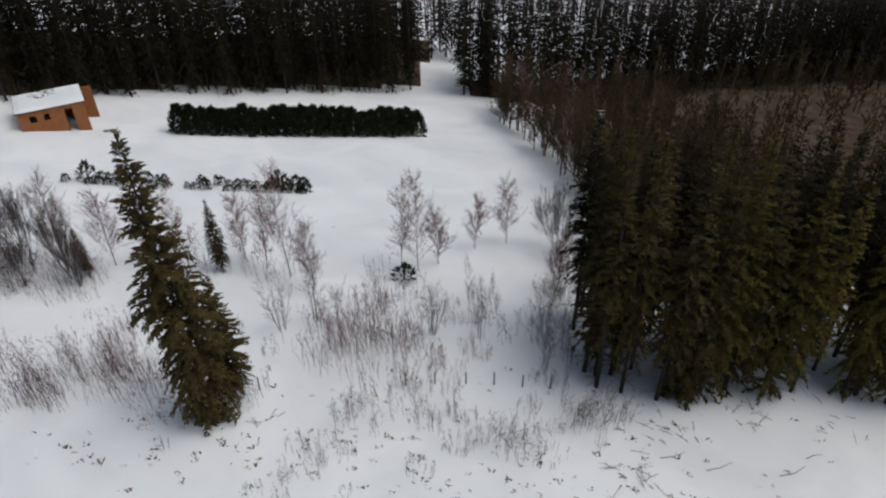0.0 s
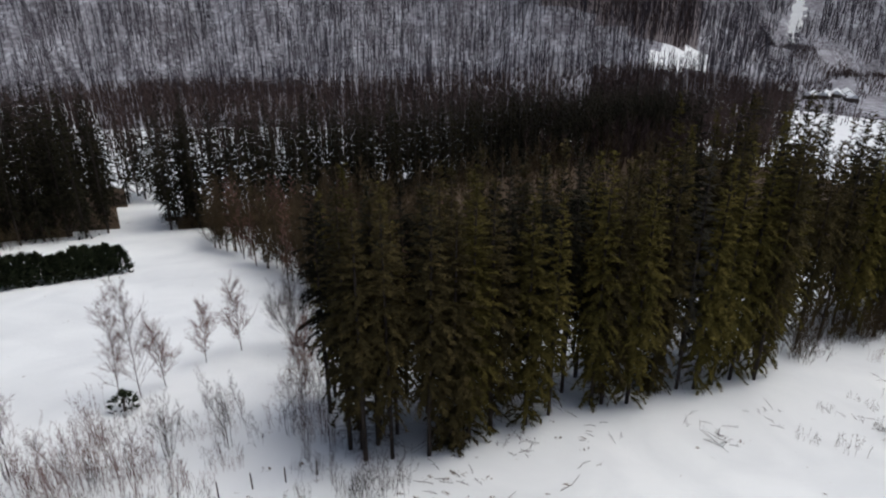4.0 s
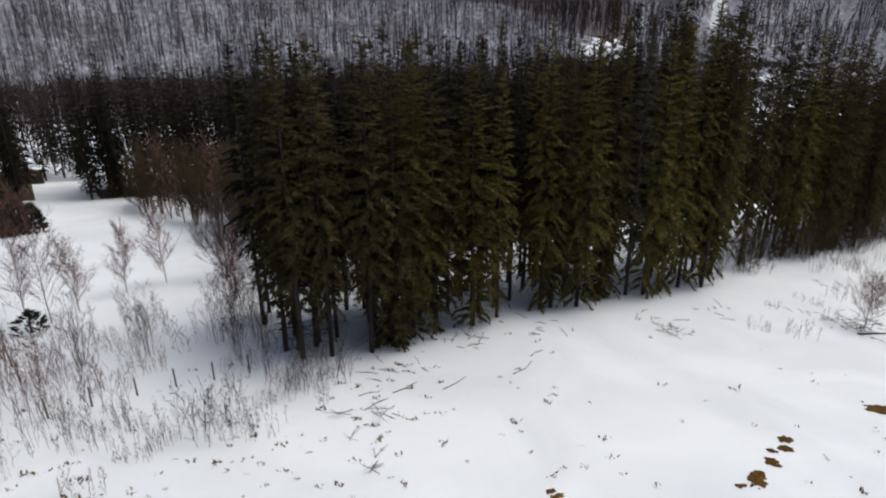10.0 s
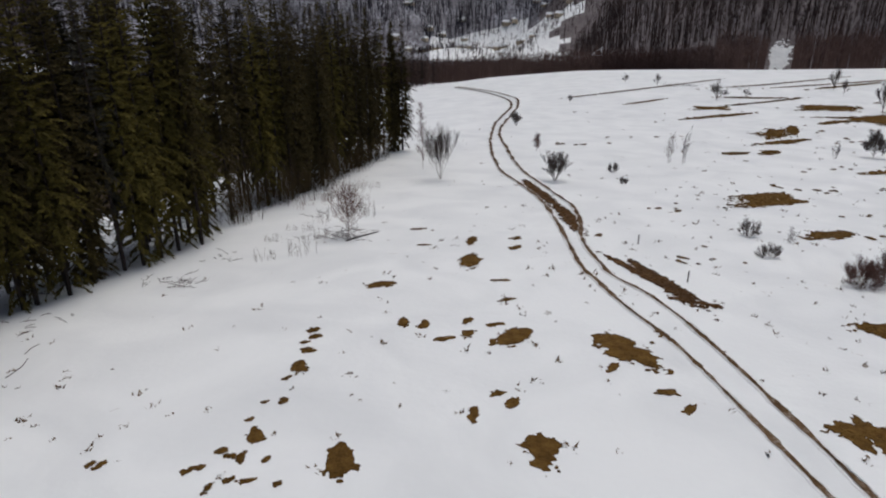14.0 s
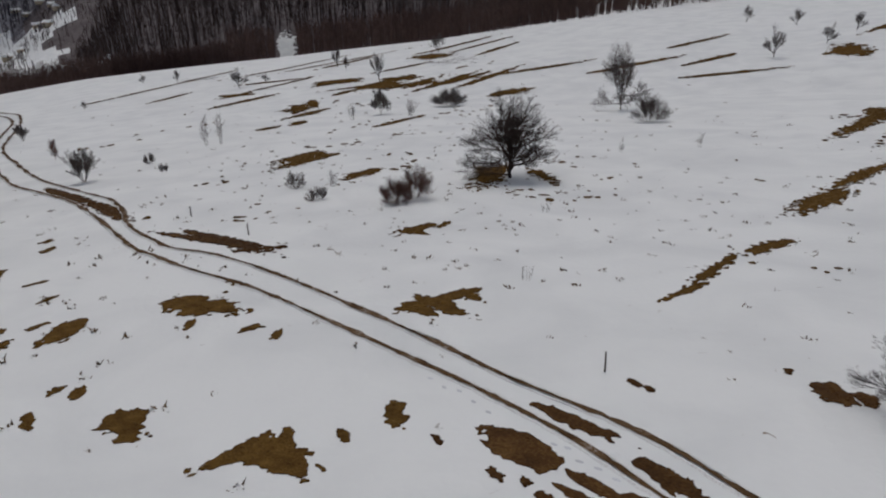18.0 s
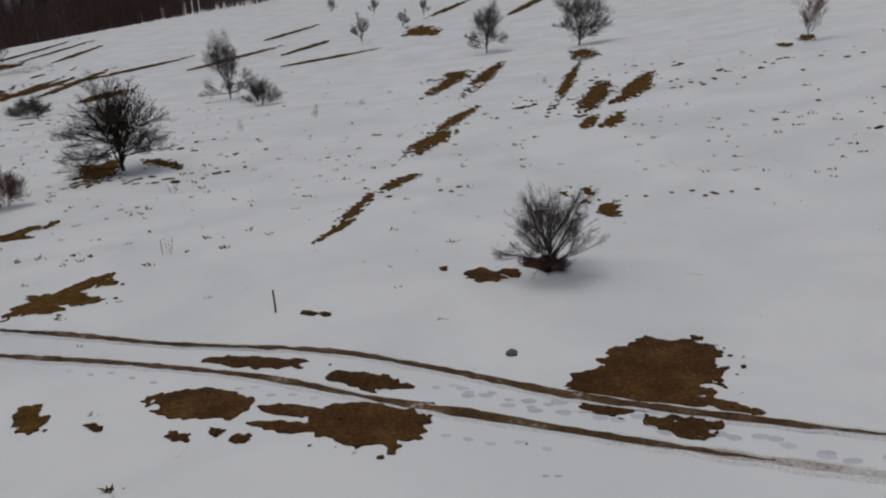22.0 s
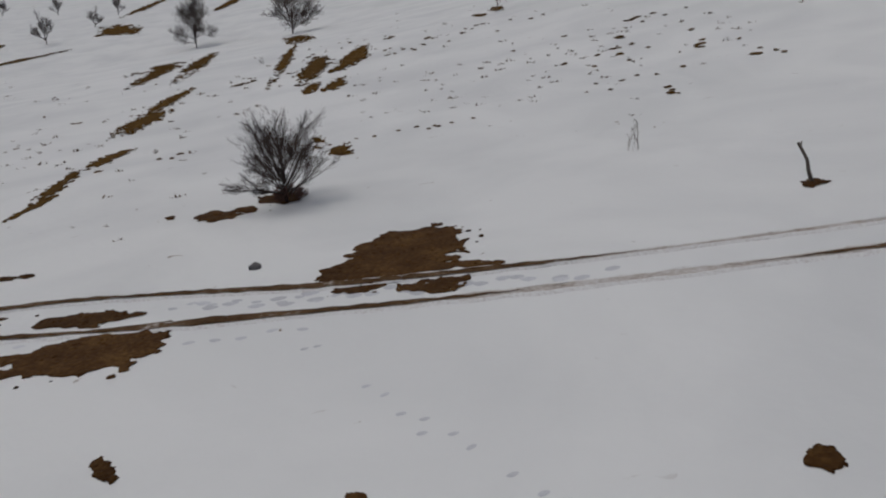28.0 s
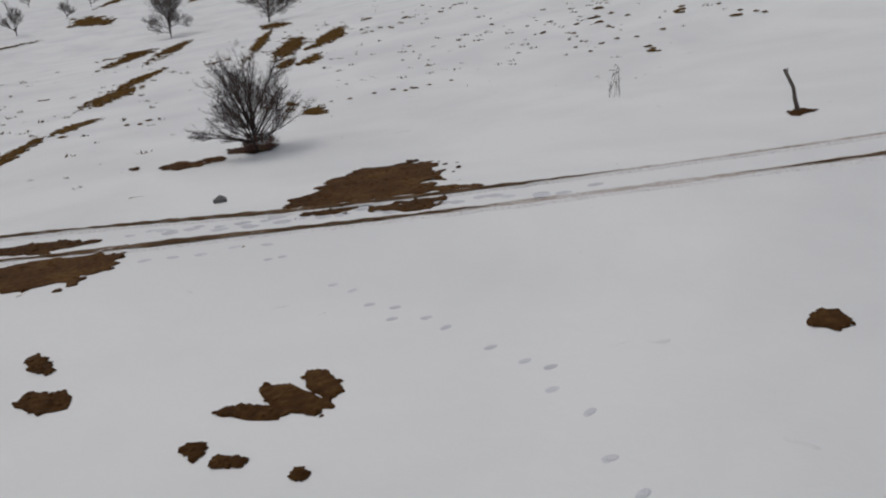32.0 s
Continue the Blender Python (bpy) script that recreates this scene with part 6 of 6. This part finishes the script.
def stone(seed, px, py, size):
    bm = bmesh.new()
    bmesh.ops.create_icosphere(bm, subdivisions=2, radius=1.0)
    for v in bm.verts:
        v.co *= 1 + 0.35 * noise.noise(v.co * 1.4 + Vector((seed, 0, 0)))
        v.co = Vector((v.co.x * size, v.co.y * size * 0.8, v.co.z * size * 0.75))
    me = bpy.data.meshes.new("field_stone")
    bm.to_mesh(me)
    bm.free()
    me.materials.append(STONE)
    ob = new("field_stone", me)
    ob.matrix_basis = pose(px, py, ground_z(px, py) + size * 0.2, 0, 0, seed * 40)
    tagged(ob, "grey field stone sticking out of the snow", "stone", "field stones")


stone(1, 11.8, -19.4, 0.2)


# ---------- houses in the valley ----------
def house(px, py, w, d, h, rz, wall=None, label="small distant house with a snowy gable roof"):
    ob = thing("distant_house", label, "house", "houses in the valley", at=(px, py, ground_z(px, py) - 0.5), rz=rz)
    part("wall", box_mesh("wall", (w, d, h + 1), wall or PLASTER, 0.0, (0, 0, h / 2)), ob)
    bm = bmesh.new()
    o = 0.6
    vs = [bm.verts.new(c) for c in ((-w / 2 - o, -d / 2 - o, h), (w / 2 + o, -d / 2 - o, h), (w / 2 + o, d / 2 + o, h), (-w / 2 - o, d / 2 + o, h), (-w / 2 - o, 0, h + d * 0.38), (w / 2 + o, 0, h + d * 0.38))]
    for f in ((0, 1, 5, 4), (2, 3, 4, 5), (0, 4, 3), (1, 2, 5), (0, 3, 2, 1)):
        bm.faces.new([vs[k] for k in f])
    me = bpy.data.meshes.new("roof")
    bm.to_mesh(me)
    bm.free()
    me.materials.append(SNOW)
    part("roof", me, ob, "snowy gable roof")
    for k in range(3):
        part("window", box_mesh("window", (1.1, 0.1, 1.3), DARK, 0.0, (-w / 3 + k * w / 3, -d / 2 - 0.03, h * 0.55)), ob)
    return ob


for i, (az, r) in enumerate(((52.9, 556), (53.8, 560), (54.5, 572), (55.2, 580), (55.5, 560), (51.2, 590))):
    house(r * math.sin(radians(az)), r * math.cos(radians(az)), 10, 7, 3.4, 20 + i * 9, WOOD)
for i in range(46):
    az = rnd.uniform(69, 85)
    r = rnd.uniform(960, 1240)
    house(r * math.sin(radians(az)), r * math.cos(radians(az)), rnd.uniform(9, 14), rnd.uniform(7, 10), rnd.uniform(3, 6), rnd.uniform(0, 180), None, "distant village house with a snowy roof")

drop_protos()
